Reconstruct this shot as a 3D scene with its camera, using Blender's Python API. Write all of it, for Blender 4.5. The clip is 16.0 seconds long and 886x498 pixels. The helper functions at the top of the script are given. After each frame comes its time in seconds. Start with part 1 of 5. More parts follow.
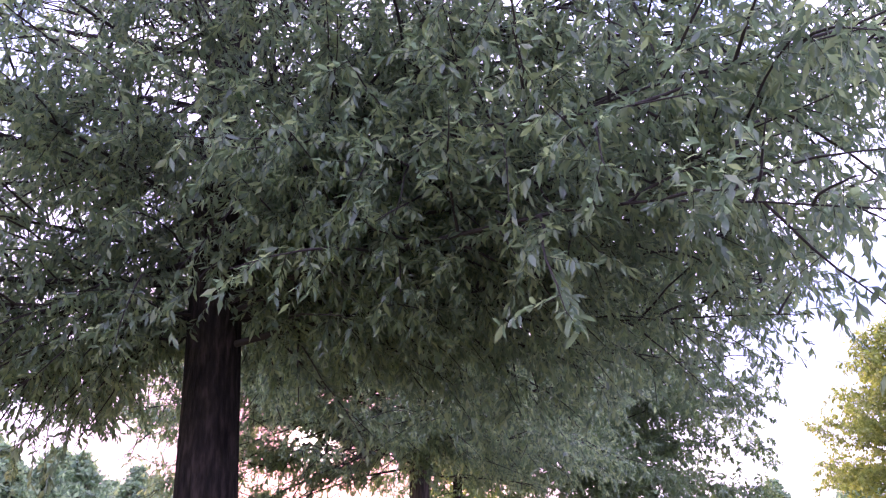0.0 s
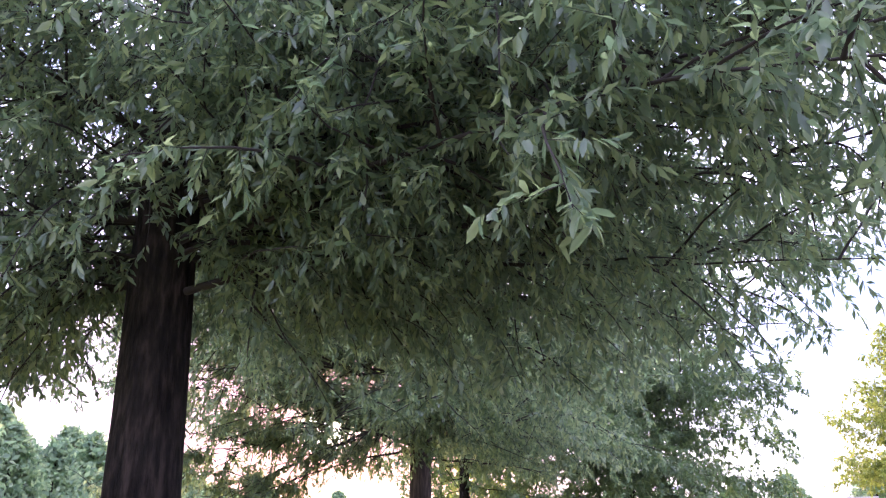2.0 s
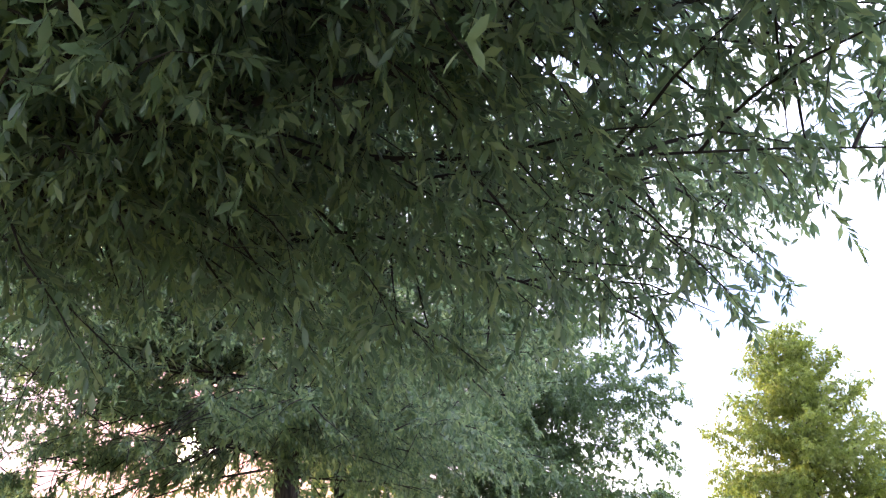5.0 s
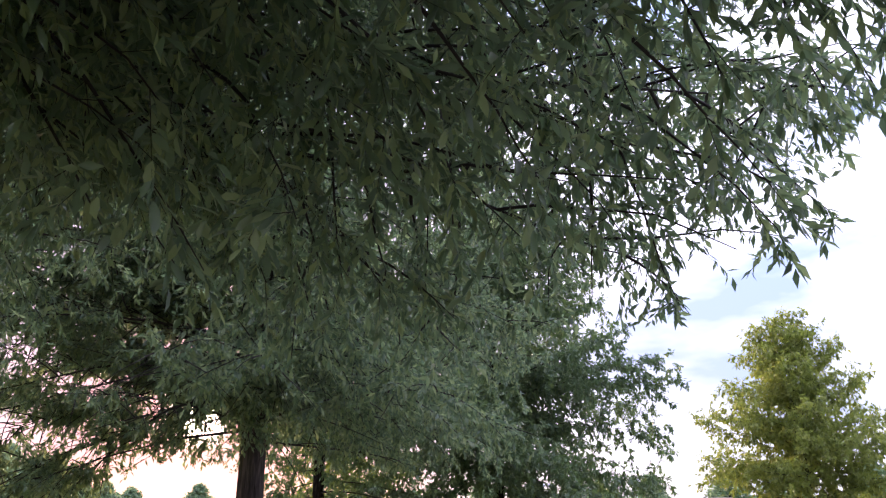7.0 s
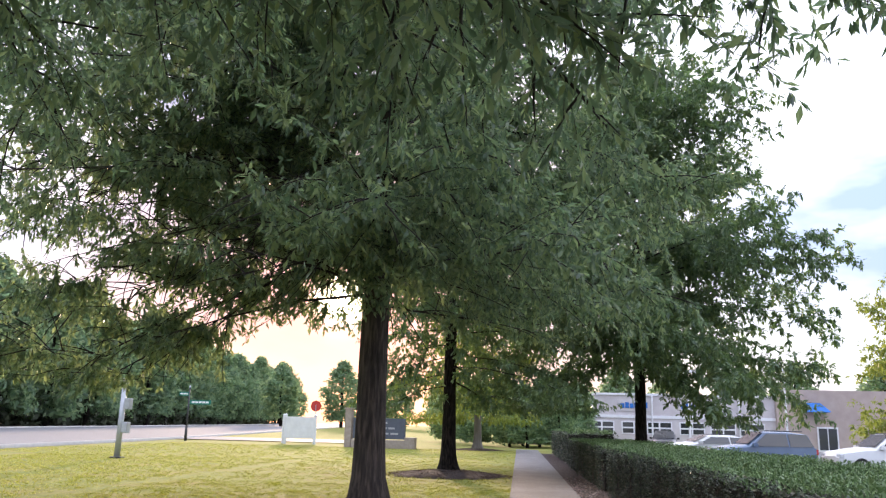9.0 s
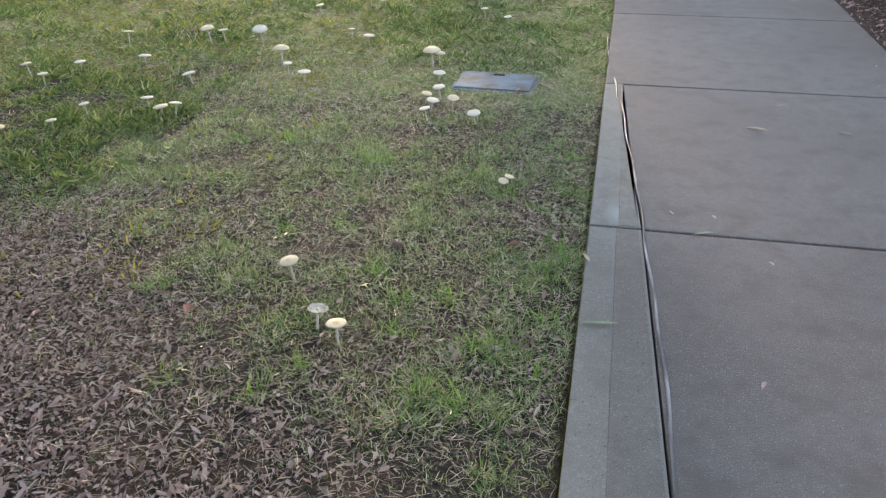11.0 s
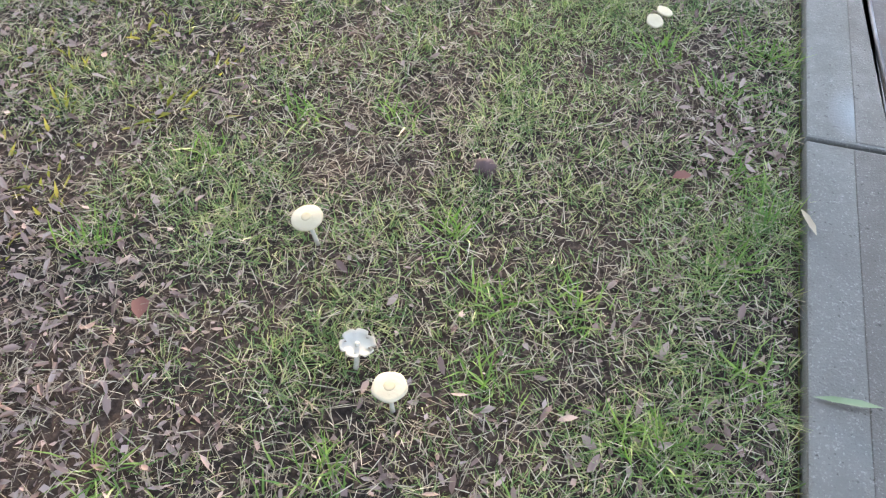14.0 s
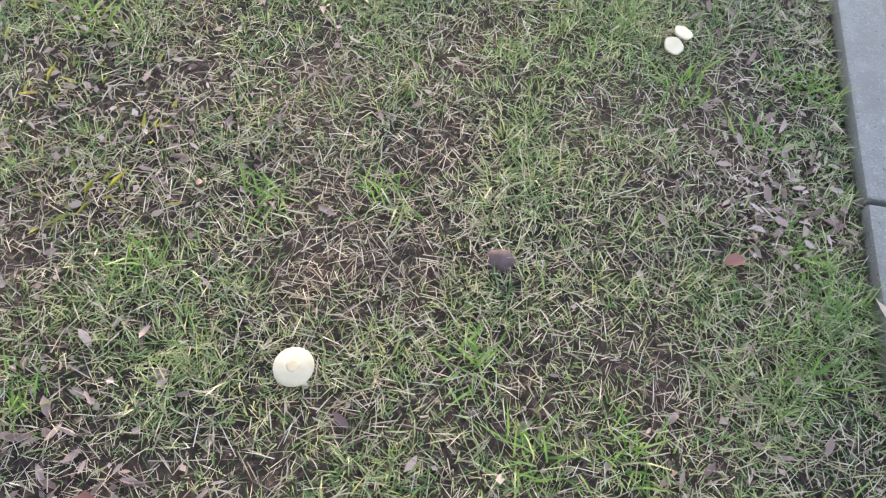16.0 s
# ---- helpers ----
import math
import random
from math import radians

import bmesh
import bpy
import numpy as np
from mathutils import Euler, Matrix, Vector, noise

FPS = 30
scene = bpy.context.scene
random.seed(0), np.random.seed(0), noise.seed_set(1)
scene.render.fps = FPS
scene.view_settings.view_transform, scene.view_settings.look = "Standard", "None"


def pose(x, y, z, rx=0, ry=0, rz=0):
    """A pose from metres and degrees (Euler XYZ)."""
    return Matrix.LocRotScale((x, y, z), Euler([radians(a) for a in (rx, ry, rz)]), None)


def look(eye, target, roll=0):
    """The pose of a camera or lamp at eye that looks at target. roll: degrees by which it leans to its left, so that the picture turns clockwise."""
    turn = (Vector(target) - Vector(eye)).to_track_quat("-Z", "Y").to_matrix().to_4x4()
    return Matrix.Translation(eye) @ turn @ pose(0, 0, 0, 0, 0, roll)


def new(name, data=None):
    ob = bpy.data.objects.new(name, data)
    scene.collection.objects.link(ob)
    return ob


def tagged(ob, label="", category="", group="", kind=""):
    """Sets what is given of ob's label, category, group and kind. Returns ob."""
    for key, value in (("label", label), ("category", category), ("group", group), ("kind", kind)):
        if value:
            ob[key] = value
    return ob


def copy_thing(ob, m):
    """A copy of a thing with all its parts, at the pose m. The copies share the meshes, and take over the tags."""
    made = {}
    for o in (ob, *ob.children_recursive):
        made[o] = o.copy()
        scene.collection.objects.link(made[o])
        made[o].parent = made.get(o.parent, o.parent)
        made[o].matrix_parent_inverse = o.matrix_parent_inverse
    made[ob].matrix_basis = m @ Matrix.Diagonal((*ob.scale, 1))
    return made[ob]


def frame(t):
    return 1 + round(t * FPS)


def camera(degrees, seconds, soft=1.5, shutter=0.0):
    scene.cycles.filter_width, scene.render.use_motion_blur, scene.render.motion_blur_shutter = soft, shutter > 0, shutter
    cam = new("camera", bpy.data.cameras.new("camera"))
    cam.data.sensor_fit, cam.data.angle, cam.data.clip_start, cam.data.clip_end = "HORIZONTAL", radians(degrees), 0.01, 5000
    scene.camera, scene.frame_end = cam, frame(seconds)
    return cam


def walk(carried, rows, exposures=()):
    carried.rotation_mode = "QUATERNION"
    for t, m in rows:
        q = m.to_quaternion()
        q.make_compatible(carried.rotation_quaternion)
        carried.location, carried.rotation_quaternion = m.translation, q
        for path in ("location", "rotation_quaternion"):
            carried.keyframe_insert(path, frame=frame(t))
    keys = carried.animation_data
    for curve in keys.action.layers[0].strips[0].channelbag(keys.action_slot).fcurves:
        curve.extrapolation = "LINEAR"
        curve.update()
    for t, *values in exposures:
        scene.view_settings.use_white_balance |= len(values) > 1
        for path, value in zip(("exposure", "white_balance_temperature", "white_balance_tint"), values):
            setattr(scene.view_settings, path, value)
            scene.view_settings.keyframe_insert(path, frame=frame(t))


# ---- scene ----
cam = camera(58.0, 16.0, soft=1.25)

PATH = [
    (0, (-0.303, -9.630, 1.354), (-0.407, -7.775, 2.096), -3.0),
    (0.5, (-0.333, -9.322, 1.355), (-0.449, -7.458, 2.070), -2.4),
    (1, (-0.306, -9.042, 1.371), (-0.421, -7.182, 2.096), -2.4),
    (1.5, (-0.199, -8.750, 1.385), (-0.324, -6.891, 2.114), -1.7),
    (2, (-0.189, -8.462, 1.381), (-0.333, -6.601, 2.098), -1.6),
    (2.5, (-0.207, -8.172, 1.401), (-0.337, -6.307, 2.111), -1.7),
    (3, (-0.152, -7.868, 1.420), (-0.265, -6.026, 2.191), -1.9),
    (3.5, (-0.152, -7.572, 1.420), (-0.137, -5.734, 2.210), -3.7),
    (4, (-0.224, -7.246, 1.445), (-0.071, -5.421, 2.249), -5.7),
    (4.5, (-0.181, -6.923, 1.435), (-0.031, -5.087, 2.213), -5.1),
    (5, (-0.150, -6.619, 1.436), (-0.002, -4.773, 2.191), -4.0),
    (7.5, (0.258, -5.152, 1.498), (0.364, -3.281, 2.199), -0.1),
    (8, (0.308, -4.720, 1.505), (0.188, -2.850, 2.206), 1.7),
    (8.5, (0.296, -4.298, 1.479), (0.151, -2.417, 2.146), 1.3),
    (9, (0.195, -3.732, 1.415), (0.004, -1.789, 1.851), 1.4),
    (9.2, (0.180, -3.550, 1.382), (-0.067, -1.577, 1.601), 2.4),
    (9.5, (0.158, -3.277, 1.333), (-0.186, -1.309, 1.250), 2.4),
    (10, (0.156, -2.985, 1.284), (-0.213, -1.080, 0.799), 2.3),
    (10.2, (0.124, -2.874, 1.266), (-0.231, -1.000, 0.664), 1.1),
    (12.3, (-0.166, -1.840, 1.226), (-0.547, -0.327, -0.027), -1.9),
    (12.5, (-0.235, -1.765, 1.221), (-0.598, -0.266, -0.053), -1.8),
    (13, (-0.304, -1.614, 1.177), (-0.657, -0.245, -0.238), -2.3),
    (13.5, (-0.346, -1.423, 1.152), (-0.699, -0.125, -0.328), -0.6),
    (14, (-0.397, -1.319, 1.128), (-0.721, -0.131, -0.448), 0.3),
    (14.5, (-0.532, -1.183, 1.127), (-0.799, -0.061, -0.507), 1.2),
    (15, (-0.601, -1.130, 1.115), (-0.758, -0.051, -0.562), 4.2),
    (15.5, (-0.619, -1.034, 1.112), (-0.762, 0.017, -0.584), 3.6),
    (16, (-0.648, -0.925, 1.073), (-0.730, 0.147, -0.614), 6.1),
]
EXPOSURE = [(0.0, 3.0, 5650, 62), (0.8, 3.15, 5650, 54), (1.5, 3.15, 5700, 46), (3.0, 3.2, 5700, 38), (4.5, 2.9, 5800, 32), (5.0, 3.0, 5850, 26), (7.4, 2.2, 5950, 34), (8.1, 2.25, 6050, 28), (9.2, 2.2, 6100, 16), (10.0, 2.22, 5950, 12), (12.4, 2.78, 5700, 8), (16.0, 3.05, 5600, 14)]
walk(cam, [(t, look(eye, target, roll)) for t, eye, target, roll in PATH], EXPOSURE)

# ---- daylight: a low evening sun ahead of the path, a little to its left ----
SUN_AZ, SUN_EL = -12.8, 8.7
VEIL_WHITE, VEIL_BANK = (1.85, 1.87, 1.93, 1), (0.64, 0.84, 1.26, 1)
CLEAR_SHARE, WARM, OVERHEAD = (0.11, 0.108, 0.115, 1), (0.58, 0.325, 0.325, 1), 2.6
world = bpy.data.worlds.new("evening_sky")
scene.world = world
world.use_nodes = True
wn = world.node_tree.nodes
sky = wn.new("ShaderNodeTexSky")
sky.sky_type, sky.sun_disc = "NISHITA", False
sky.sun_elevation, sky.sun_rotation = radians(SUN_EL), radians(SUN_AZ)
sky.air_density, sky.dust_density, sky.ozone_density = 1.0, 1.0, 1.5
# high thin cloud over the clear sky, thickest and brightest overhead, with a few soft grey-blue banks, and the warm aureole of hazy air round the sun
wl = world.node_tree.links


def sky_node(kind, **inputs):
    """A node of the sky with its inputs given by number (as i0, i1, ...)."""
    nd = wn.new(kind)
    for key, value in inputs.items():
        nd.inputs[int(key[1:])].default_value = value
    return nd


def sky_mix(blend, fac, one, two):
    nd = wn.new("ShaderNodeMix")
    nd.data_type, nd.blend_type = "RGBA", blend
    for socket, value in ((nd.inputs[0], fac), (nd.inputs[6], one), (nd.inputs[7], two)):
        if isinstance(value, (int, float, tuple)):
            socket.default_value = value
        else:
            wl.new(value, socket)
    return nd.outputs[2]


toward = wn.new("ShaderNodeTexCoord").outputs["Generated"]
stretched = sky_node("ShaderNodeMapping", i1=(3.1, 0.4, 0.0), i3=(1.0, 1.0, 2.6))
wl.new(toward, stretched.inputs[0])
banks = sky_node("ShaderNodeTexNoise", i2=3.4, i3=5.0, i4=0.52)
wl.new(stretched.outputs[0], banks.inputs[0])
bank_mask = sky_node("ShaderNodeMapRange", i1=0.44, i2=0.64)
wl.new(banks.outputs[0], bank_mask.inputs[0])
sun_way = (math.sin(radians(SUN_AZ)) * math.cos(radians(SUN_EL)), math.cos(radians(SUN_AZ)) * math.cos(radians(SUN_EL)), math.sin(radians(SUN_EL)))
near_sun = wn.new("ShaderNodeVectorMath")
near_sun.operation = "DOT_PRODUCT"
near_sun.inputs[1].default_value = sun_way
wl.new(toward, near_sun.inputs[0])


def aureole(power):
    """One close to the sun, falling off with the angle from it."""
    up = wn.new("ShaderNodeMath")
    up.operation, up.use_clamp = "MAXIMUM", False
    up.inputs[1].default_value = 0.0
    wl.new(near_sun.outputs["Value"], up.inputs[0])
    pw = wn.new("ShaderNodeMath")
    pw.operation = "POWER"
    pw.inputs[1].default_value = power
    wl.new(up.outputs[0], pw.inputs[0])
    return pw.outputs[0]


veil = sky_mix("MIX", bank_mask.outputs[0], VEIL_WHITE, VEIL_BANK)
split = wn.new("ShaderNodeSeparateXYZ")
wl.new(toward, split.inputs[0])
lift = sky_node("ShaderNodeMapRange", i1=0.0, i2=1.0, i3=0.85, i4=OVERHEAD)
wl.new(split.outputs[2], lift.inputs[0])
veil = sky_mix("MULTIPLY", 1.0, veil, lift.outputs[0])
air = sky_mix("MULTIPLY", 1.0, sky.outputs[0], CLEAR_SHARE)
hazy = sky_mix("ADD", 1.0, air, veil)
warm = sky_mix("MULTIPLY", aureole(16.0), hazy, WARM)
bright = sky_mix("ADD", aureole(5000.0), warm, (70.0, 52.0, 34.0, 1))
wl.new(bright, wn["Background"].inputs[0])
wn["Background"].inputs[1].default_value = 0.13
sun_data = bpy.data.lights.new("sun", "SUN")
sun_data.energy, sun_data.angle, sun_data.color = 1.2, radians(4.0), (1.0, 0.72, 0.45)
sun = new("sun", sun_data)
sun.matrix_world = look((0, 0, 30), (-math.sin(radians(SUN_AZ)) * math.cos(radians(SUN_EL)), -math.cos(radians(SUN_AZ)) * math.cos(radians(SUN_EL)), 30 - math.sin(radians(SUN_EL))))


# ---- materials ----
def material(name, ramp, scale=6.0, detail=6.0, rough=0.8, metal=0.0, bump=0.0, bump_scale=40.0, stretch=(1, 1, 1),
             stain=None, stain_scale=0.8, stain_amount=0.5, island=0.0, spec=0.5, translucent=0.0, trans_tint=None, obj_random=0.0, rough_var=0.0):
    """A procedural surface: fine noise through a colour ramp, large stains, bump, and a shift from piece to piece."""
    m = bpy.data.materials.new(name)
    m.use_nodes = True
    nt = m.node_tree
    n, ln = nt.nodes, nt.links
    bsdf = n["Principled BSDF"]
    geo = n.new("ShaderNodeNewGeometry")
    mp = n.new("ShaderNodeMapping")
    mp.inputs["Scale"].default_value = stretch
    ln.new(geo.outputs["Position"], mp.inputs[0])
    nz = n.new("ShaderNodeTexNoise")
    nz.inputs["Scale"].default_value, nz.inputs["Detail"].default_value = scale, detail
    ln.new(mp.outputs[0], nz.inputs["Vector"])
    cr = n.new("ShaderNodeValToRGB")
    els = cr.color_ramp.elements
    for k, (p, c) in enumerate(ramp):
        e = els[k] if k < 2 else els.new(p)
        e.position, e.color = p, (*c, 1)
    fac = nz.outputs["Fac"]
    if island or obj_random:
        src = geo.outputs["Random Per Island"] if island else n.new("ShaderNodeObjectInfo").outputs["Random"]
        mix = n.new("ShaderNodeMix")
        mix.inputs[0].default_value = island or obj_random
        ln.new(fac, mix.inputs[2])
        ln.new(src, mix.inputs[3])
        fac = mix.outputs[0]
    ln.new(fac, cr.inputs[0])
    col = cr.outputs[0]
    if stain:
        sz = n.new("ShaderNodeTexNoise")
        sz.inputs["Scale"].default_value, sz.inputs["Detail"].default_value = stain_scale, 4
        ln.new(geo.outputs["Position"], sz.inputs["Vector"])
        sr = n.new("ShaderNodeValToRGB")
        sr.color_ramp.elements[0].position, sr.color_ramp.elements[1].position = 0.42, 0.68
        ln.new(sz.outputs["Fac"], sr.inputs[0])
        mul = n.new("ShaderNodeMath")
        mul.operation = "MULTIPLY"
        mul.inputs[1].default_value = stain_amount
        ln.new(sr.outputs[0], mul.inputs[0])
        mx = n.new("ShaderNodeMix")
        mx.data_type = "RGBA"
        ln.new(mul.outputs[0], mx.inputs[0])
        ln.new(col, mx.inputs[6])
        mx.inputs[7].default_value = (*stain, 1)
        col = mx.outputs[2]
    ln.new(col, bsdf.inputs["Base Color"])
    bsdf.inputs["Roughness"].default_value, bsdf.inputs["Metallic"].default_value = rough, metal
    bsdf.inputs["Specular IOR Level"].default_value = spec
    if rough_var:
        ma = n.new("ShaderNodeMath")
        ma.operation = "MULTIPLY_ADD"
        ma.inputs[1].default_value, ma.inputs[2].default_value = rough_var, rough - rough_var / 2
        ln.new(nz.outputs["Fac"], ma.inputs[0])
        ln.new(ma.outputs[0], bsdf.inputs["Roughness"])
    if bump:
        bz = n.new("ShaderNodeTexNoise")
        bz.inputs["Scale"].default_value, bz.inputs["Detail"].default_value = bump_scale, 5
        ln.new(mp.outputs[0], bz.inputs["Vector"])
        bp = n.new("ShaderNodeBump")
        bp.inputs["Strength"].default_value, bp.inputs["Distance"].default_value = 1.0, bump
        ln.new(bz.outputs["Fac"], bp.inputs["Height"])
        ln.new(bp.outputs[0], bsdf.inputs["Normal"])
    if translucent:
        tr = n.new("ShaderNodeBsdfTranslucent")
        if trans_tint:
            tm = n.new("ShaderNodeMix")
            tm.data_type, tm.blend_type = "RGBA", "MULTIPLY"
            tm.inputs[0].default_value = 1.0
            ln.new(col, tm.inputs[6])
            tm.inputs[7].default_value = (*trans_tint, 1)
            ln.new(tm.outputs[2], tr.inputs[0])
        else:
            ln.new(col, tr.inputs[0])
        ms = n.new("ShaderNodeMixShader")
        ms.inputs[0].default_value = translucent
        ln.new(bsdf.outputs[0], ms.inputs[1])
        ln.new(tr.outputs[0], ms.inputs[2])
        ln.new(ms.outputs[0], n["Material Output"].inputs[0])
    return m


def concrete(name, dark, light, stain):
    """Brushed concrete: faint mottling, fine pale aggregate, dark pits and broad soiling."""
    m = material(name, [(0.3, dark), (0.7, light)], scale=34, detail=12, rough=0.82, bump=0.0025, bump_scale=260, stain=stain, stain_scale=0.9, stain_amount=0.7, obj_random=0.3)
    n, ln = m.node_tree.nodes, m.node_tree.links
    bsdf = n["Principled BSDF"]
    col = bsdf.inputs["Base Color"].links[0].from_socket
    pos = n.new("ShaderNodeNewGeometry").outputs["Position"]
    for scale, lo, hi, tint, amount in ((130, 0.62, 0.72, (0.40, 0.39, 0.36), 0.35), (240, 0.60, 0.70, (0.42, 0.41, 0.39), 0.6), (110, 0.66, 0.74, (0.06, 0.055, 0.05), 0.7), (9, 0.48, 0.72, stain, 0.6)):
        sep = n.new("ShaderNodeMapping")
        sep.inputs["Location"].default_value = (scale, 3.1, 0)
        ln.new(pos, sep.inputs[0])
        f = n.new("ShaderNodeTexNoise")
        f.inputs["Scale"].default_value, f.inputs["Detail"].default_value = scale, 2
        ln.new(sep.outputs[0], f.inputs["Vector"])
        r = n.new("ShaderNodeMapRange")
        r.inputs[1].default_value, r.inputs[2].default_value, r.inputs[4].default_value = lo, hi, amount
        ln.new(f.outputs["Fac"], r.inputs[0])
        mx = n.new("ShaderNodeMix")
        mx.data_type = "RGBA"
        ln.new(r.outputs[0], mx.inputs[0])
        ln.new(col, mx.inputs[6])
        mx.inputs[7].default_value = (*tint, 1)
        col = mx.outputs[2]
    ln.new(col, bsdf.inputs["Base Color"])
    return m


LEAF = material("oak_leaf", [(0.0, (0.068, 0.115, 0.080)), (0.5, (0.130, 0.198, 0.122)), (1.0, (0.235, 0.295, 0.15))], scale=0.6, rough=0.30, island=0.85, translucent=0.6, trans_tint=(1.8, 1.72, 1.3), spec=0.9, rough_var=0.15)
LEAF_FAR = material("oak_leaf_blue_green", [(0.0, (0.065, 0.105, 0.065)), (0.5, (0.11, 0.17, 0.098)), (1.0, (0.18, 0.235, 0.12))], scale=0.4, rough=0.38, island=0.7, translucent=0.46, trans_tint=(1.45, 1.55, 0.75), spec=0.6)
LEAF_GOLD = material("oak_leaf_yellow_green", [(0.0, (0.11, 0.15, 0.045)), (0.5, (0.19, 0.235, 0.07)), (1.0, (0.28, 0.31, 0.10))], scale=0.5, rough=0.45, island=0.7, translucent=0.58, trans_tint=(1.6, 1.6, 0.8))
LEAF_HEDGE = material("hedge_leaf", [(0.0, (0.018, 0.030, 0.015)), (0.5, (0.042, 0.060, 0.030)), (0.8, (0.12, 0.135, 0.075)), (1.0, (0.27, 0.235, 0.18))], scale=1.2, rough=0.32, island=0.9, translucent=0.15, spec=0.6)
# hedge leaf for the top: light from above is put into the paler green
LEAF_TOP_LIT = material("lit_hedge_top_leaf", [(0.0, (0.07, 0.13, 0.04)), (0.5, (0.13, 0.22, 0.075)), (1.0, (0.22, 0.32, 0.12))], scale=1.2, rough=0.36, island=0.8, translucent=0.25, spec=0.6)
# leaves of the far woods, lightened: the haze is put into their colour
LEAF_WOODS = material("hazy_woods_leaf", [(0.0, (0.09, 0.15, 0.10)), (0.5, (0.17, 0.25, 0.15)), (1.0, (0.30, 0.37, 0.20))], scale=0.15, rough=0.6, island=0.7, translucent=0.55, trans_tint=(1.6, 1.65, 1.3))
# near-black bark: the shade under the crown is put into its colour
BARK_SHADED = material("shaded_oak_bark", [(0.36, (0.004, 0.003, 0.003)), (0.5, (0.016, 0.012, 0.010)), (0.68, (0.046, 0.034, 0.029))], scale=22, rough=0.95, spec=0.2, bump=0.05, bump_scale=26, stretch=(1, 1, 0.22), stain=(0.02, 0.018, 0.016), stain_scale=2.5, stain_amount=0.35)
BARK_BROWN = material("brown_oak_bark", [(0.34, (0.016, 0.011, 0.009)), (0.5, (0.050, 0.036, 0.030)), (0.68, (0.125, 0.092, 0.076))], scale=20, rough=0.9, bump=0.03, bump_scale=22, stretch=(1, 1, 0.13), stain=(0.075, 0.062, 0.052), stain_scale=2.5, stain_amount=0.4)
BARK_PALE = material("pale_bark", [(0.0, (0.09, 0.08, 0.065)), (1.0, (0.24, 0.21, 0.18))], scale=10, rough=0.9, bump=0.01, bump_scale=16, stretch=(1, 1, 0.2))
TWIG = material("twig_bark", [(0.0, (0.012, 0.009, 0.008)), (1.0, (0.036, 0.027, 0.022))], scale=30, rough=0.85)
# brown soil, darkened further to hold the deep shade between the blades
SOIL = material("shaded_lawn_soil", [(0.34, (0.008, 0.005, 0.004)), (0.55, (0.042, 0.029, 0.024)), (0.78, (0.20, 0.145, 0.12))], scale=75, detail=9, rough=0.95, bump=0.015, bump_scale=60, stain=(0.11, 0.07, 0.05), stain_scale=2.5, stain_amount=0.5)
LAWN_FAR = material("distant_lawn", [(0.25, (0.12, 0.145, 0.034)), (0.55, (0.21, 0.228, 0.058)), (0.8, (0.285, 0.285, 0.082))], scale=5.0, detail=12, rough=0.95, bump=0.003, bump_scale=30, stain=(0.27, 0.215, 0.075), stain_scale=0.55, stain_amount=0.65, spec=0.1)
TURF = material("worn_shaded_turf", [(0.25, (0.11, 0.108, 0.05)), (0.5, (0.215, 0.205, 0.095)), (0.8, (0.34, 0.305, 0.18))], scale=22, detail=12, rough=0.95, bump=0.006, bump_scale=40, stain=(0.19, 0.165, 0.06), stain_scale=0.9, stain_amount=0.6, spec=0.1)
MULCH = material("bark_mulch", [(0.3, (0.014, 0.009, 0.008)), (0.55, (0.050, 0.031, 0.026)), (0.8, (0.15, 0.098, 0.080))], scale=45, detail=8, rough=0.95, bump=0.02, bump_scale=55)
CONCRETE = concrete("weathered_concrete", (0.140, 0.132, 0.130), (0.184, 0.173, 0.170), (0.116, 0.104, 0.099))
STRIP = concrete("pale_concrete_strip", (0.205, 0.205, 0.195), (0.27, 0.268, 0.255), (0.175, 0.17, 0.158))
STRIP_ROUGH = concrete("speckled_concrete_band", (0.165, 0.158, 0.148), (0.245, 0.236, 0.222), (0.145, 0.135, 0.122))
# a bluish-white patch on the strip beside the joint, fading outwards
sn, sl = STRIP.node_tree.nodes, STRIP.node_tree.links
s_map, s_len, s_fade, s_mix = sn.new("ShaderNodeMapping"), sn.new("ShaderNodeVectorMath"), sn.new("ShaderNodeMapRange"), sn.new("ShaderNodeMix")
s_map.inputs["Location"].default_value, s_map.inputs["Scale"].default_value = (-1.6, -1.1, 0), (16, 11, 1)
s_len.operation, s_mix.data_type = "LENGTH", "RGBA"
s_fade.inputs[1].default_value, s_fade.inputs[2].default_value, s_fade.inputs[3].default_value, s_fade.inputs[4].default_value = 0.1, 1.0, 0.5, 0.0
sl.new(sn["Geometry"].outputs["Position"], s_map.inputs[0])
sl.new(s_map.outputs[0], s_len.inputs[0])
sl.new(s_len.outputs["Value"], s_fade.inputs[0])
sl.new(s_fade.outputs[0], s_mix.inputs[0])
sl.new(sn["Principled BSDF"].inputs["Base Color"].links[0].from_socket, s_mix.inputs[6])
s_mix.inputs[7].default_value = (0.45, 0.50, 0.56, 1)
sl.new(s_mix.outputs[2], sn["Principled BSDF"].inputs["Base Color"])
ASPHALT = material("worn_asphalt", [(0.2, (0.135, 0.136, 0.142)), (0.8, (0.205, 0.205, 0.212))], scale=8, detail=8, rough=0.8, bump=0.004, bump_scale=90)
GRASS = material("grass_blade", [(0.0, (0.06, 0.115, 0.045)), (0.35, (0.17, 0.27, 0.10)), (0.62, (0.33, 0.415, 0.175)), (0.82, (0.52, 0.53, 0.29)), (1.0, (0.68, 0.64, 0.45))], scale=7.0, detail=3, rough=0.42, island=0.78, translucent=0.3, trans_tint=(1.2, 1.3, 0.7))
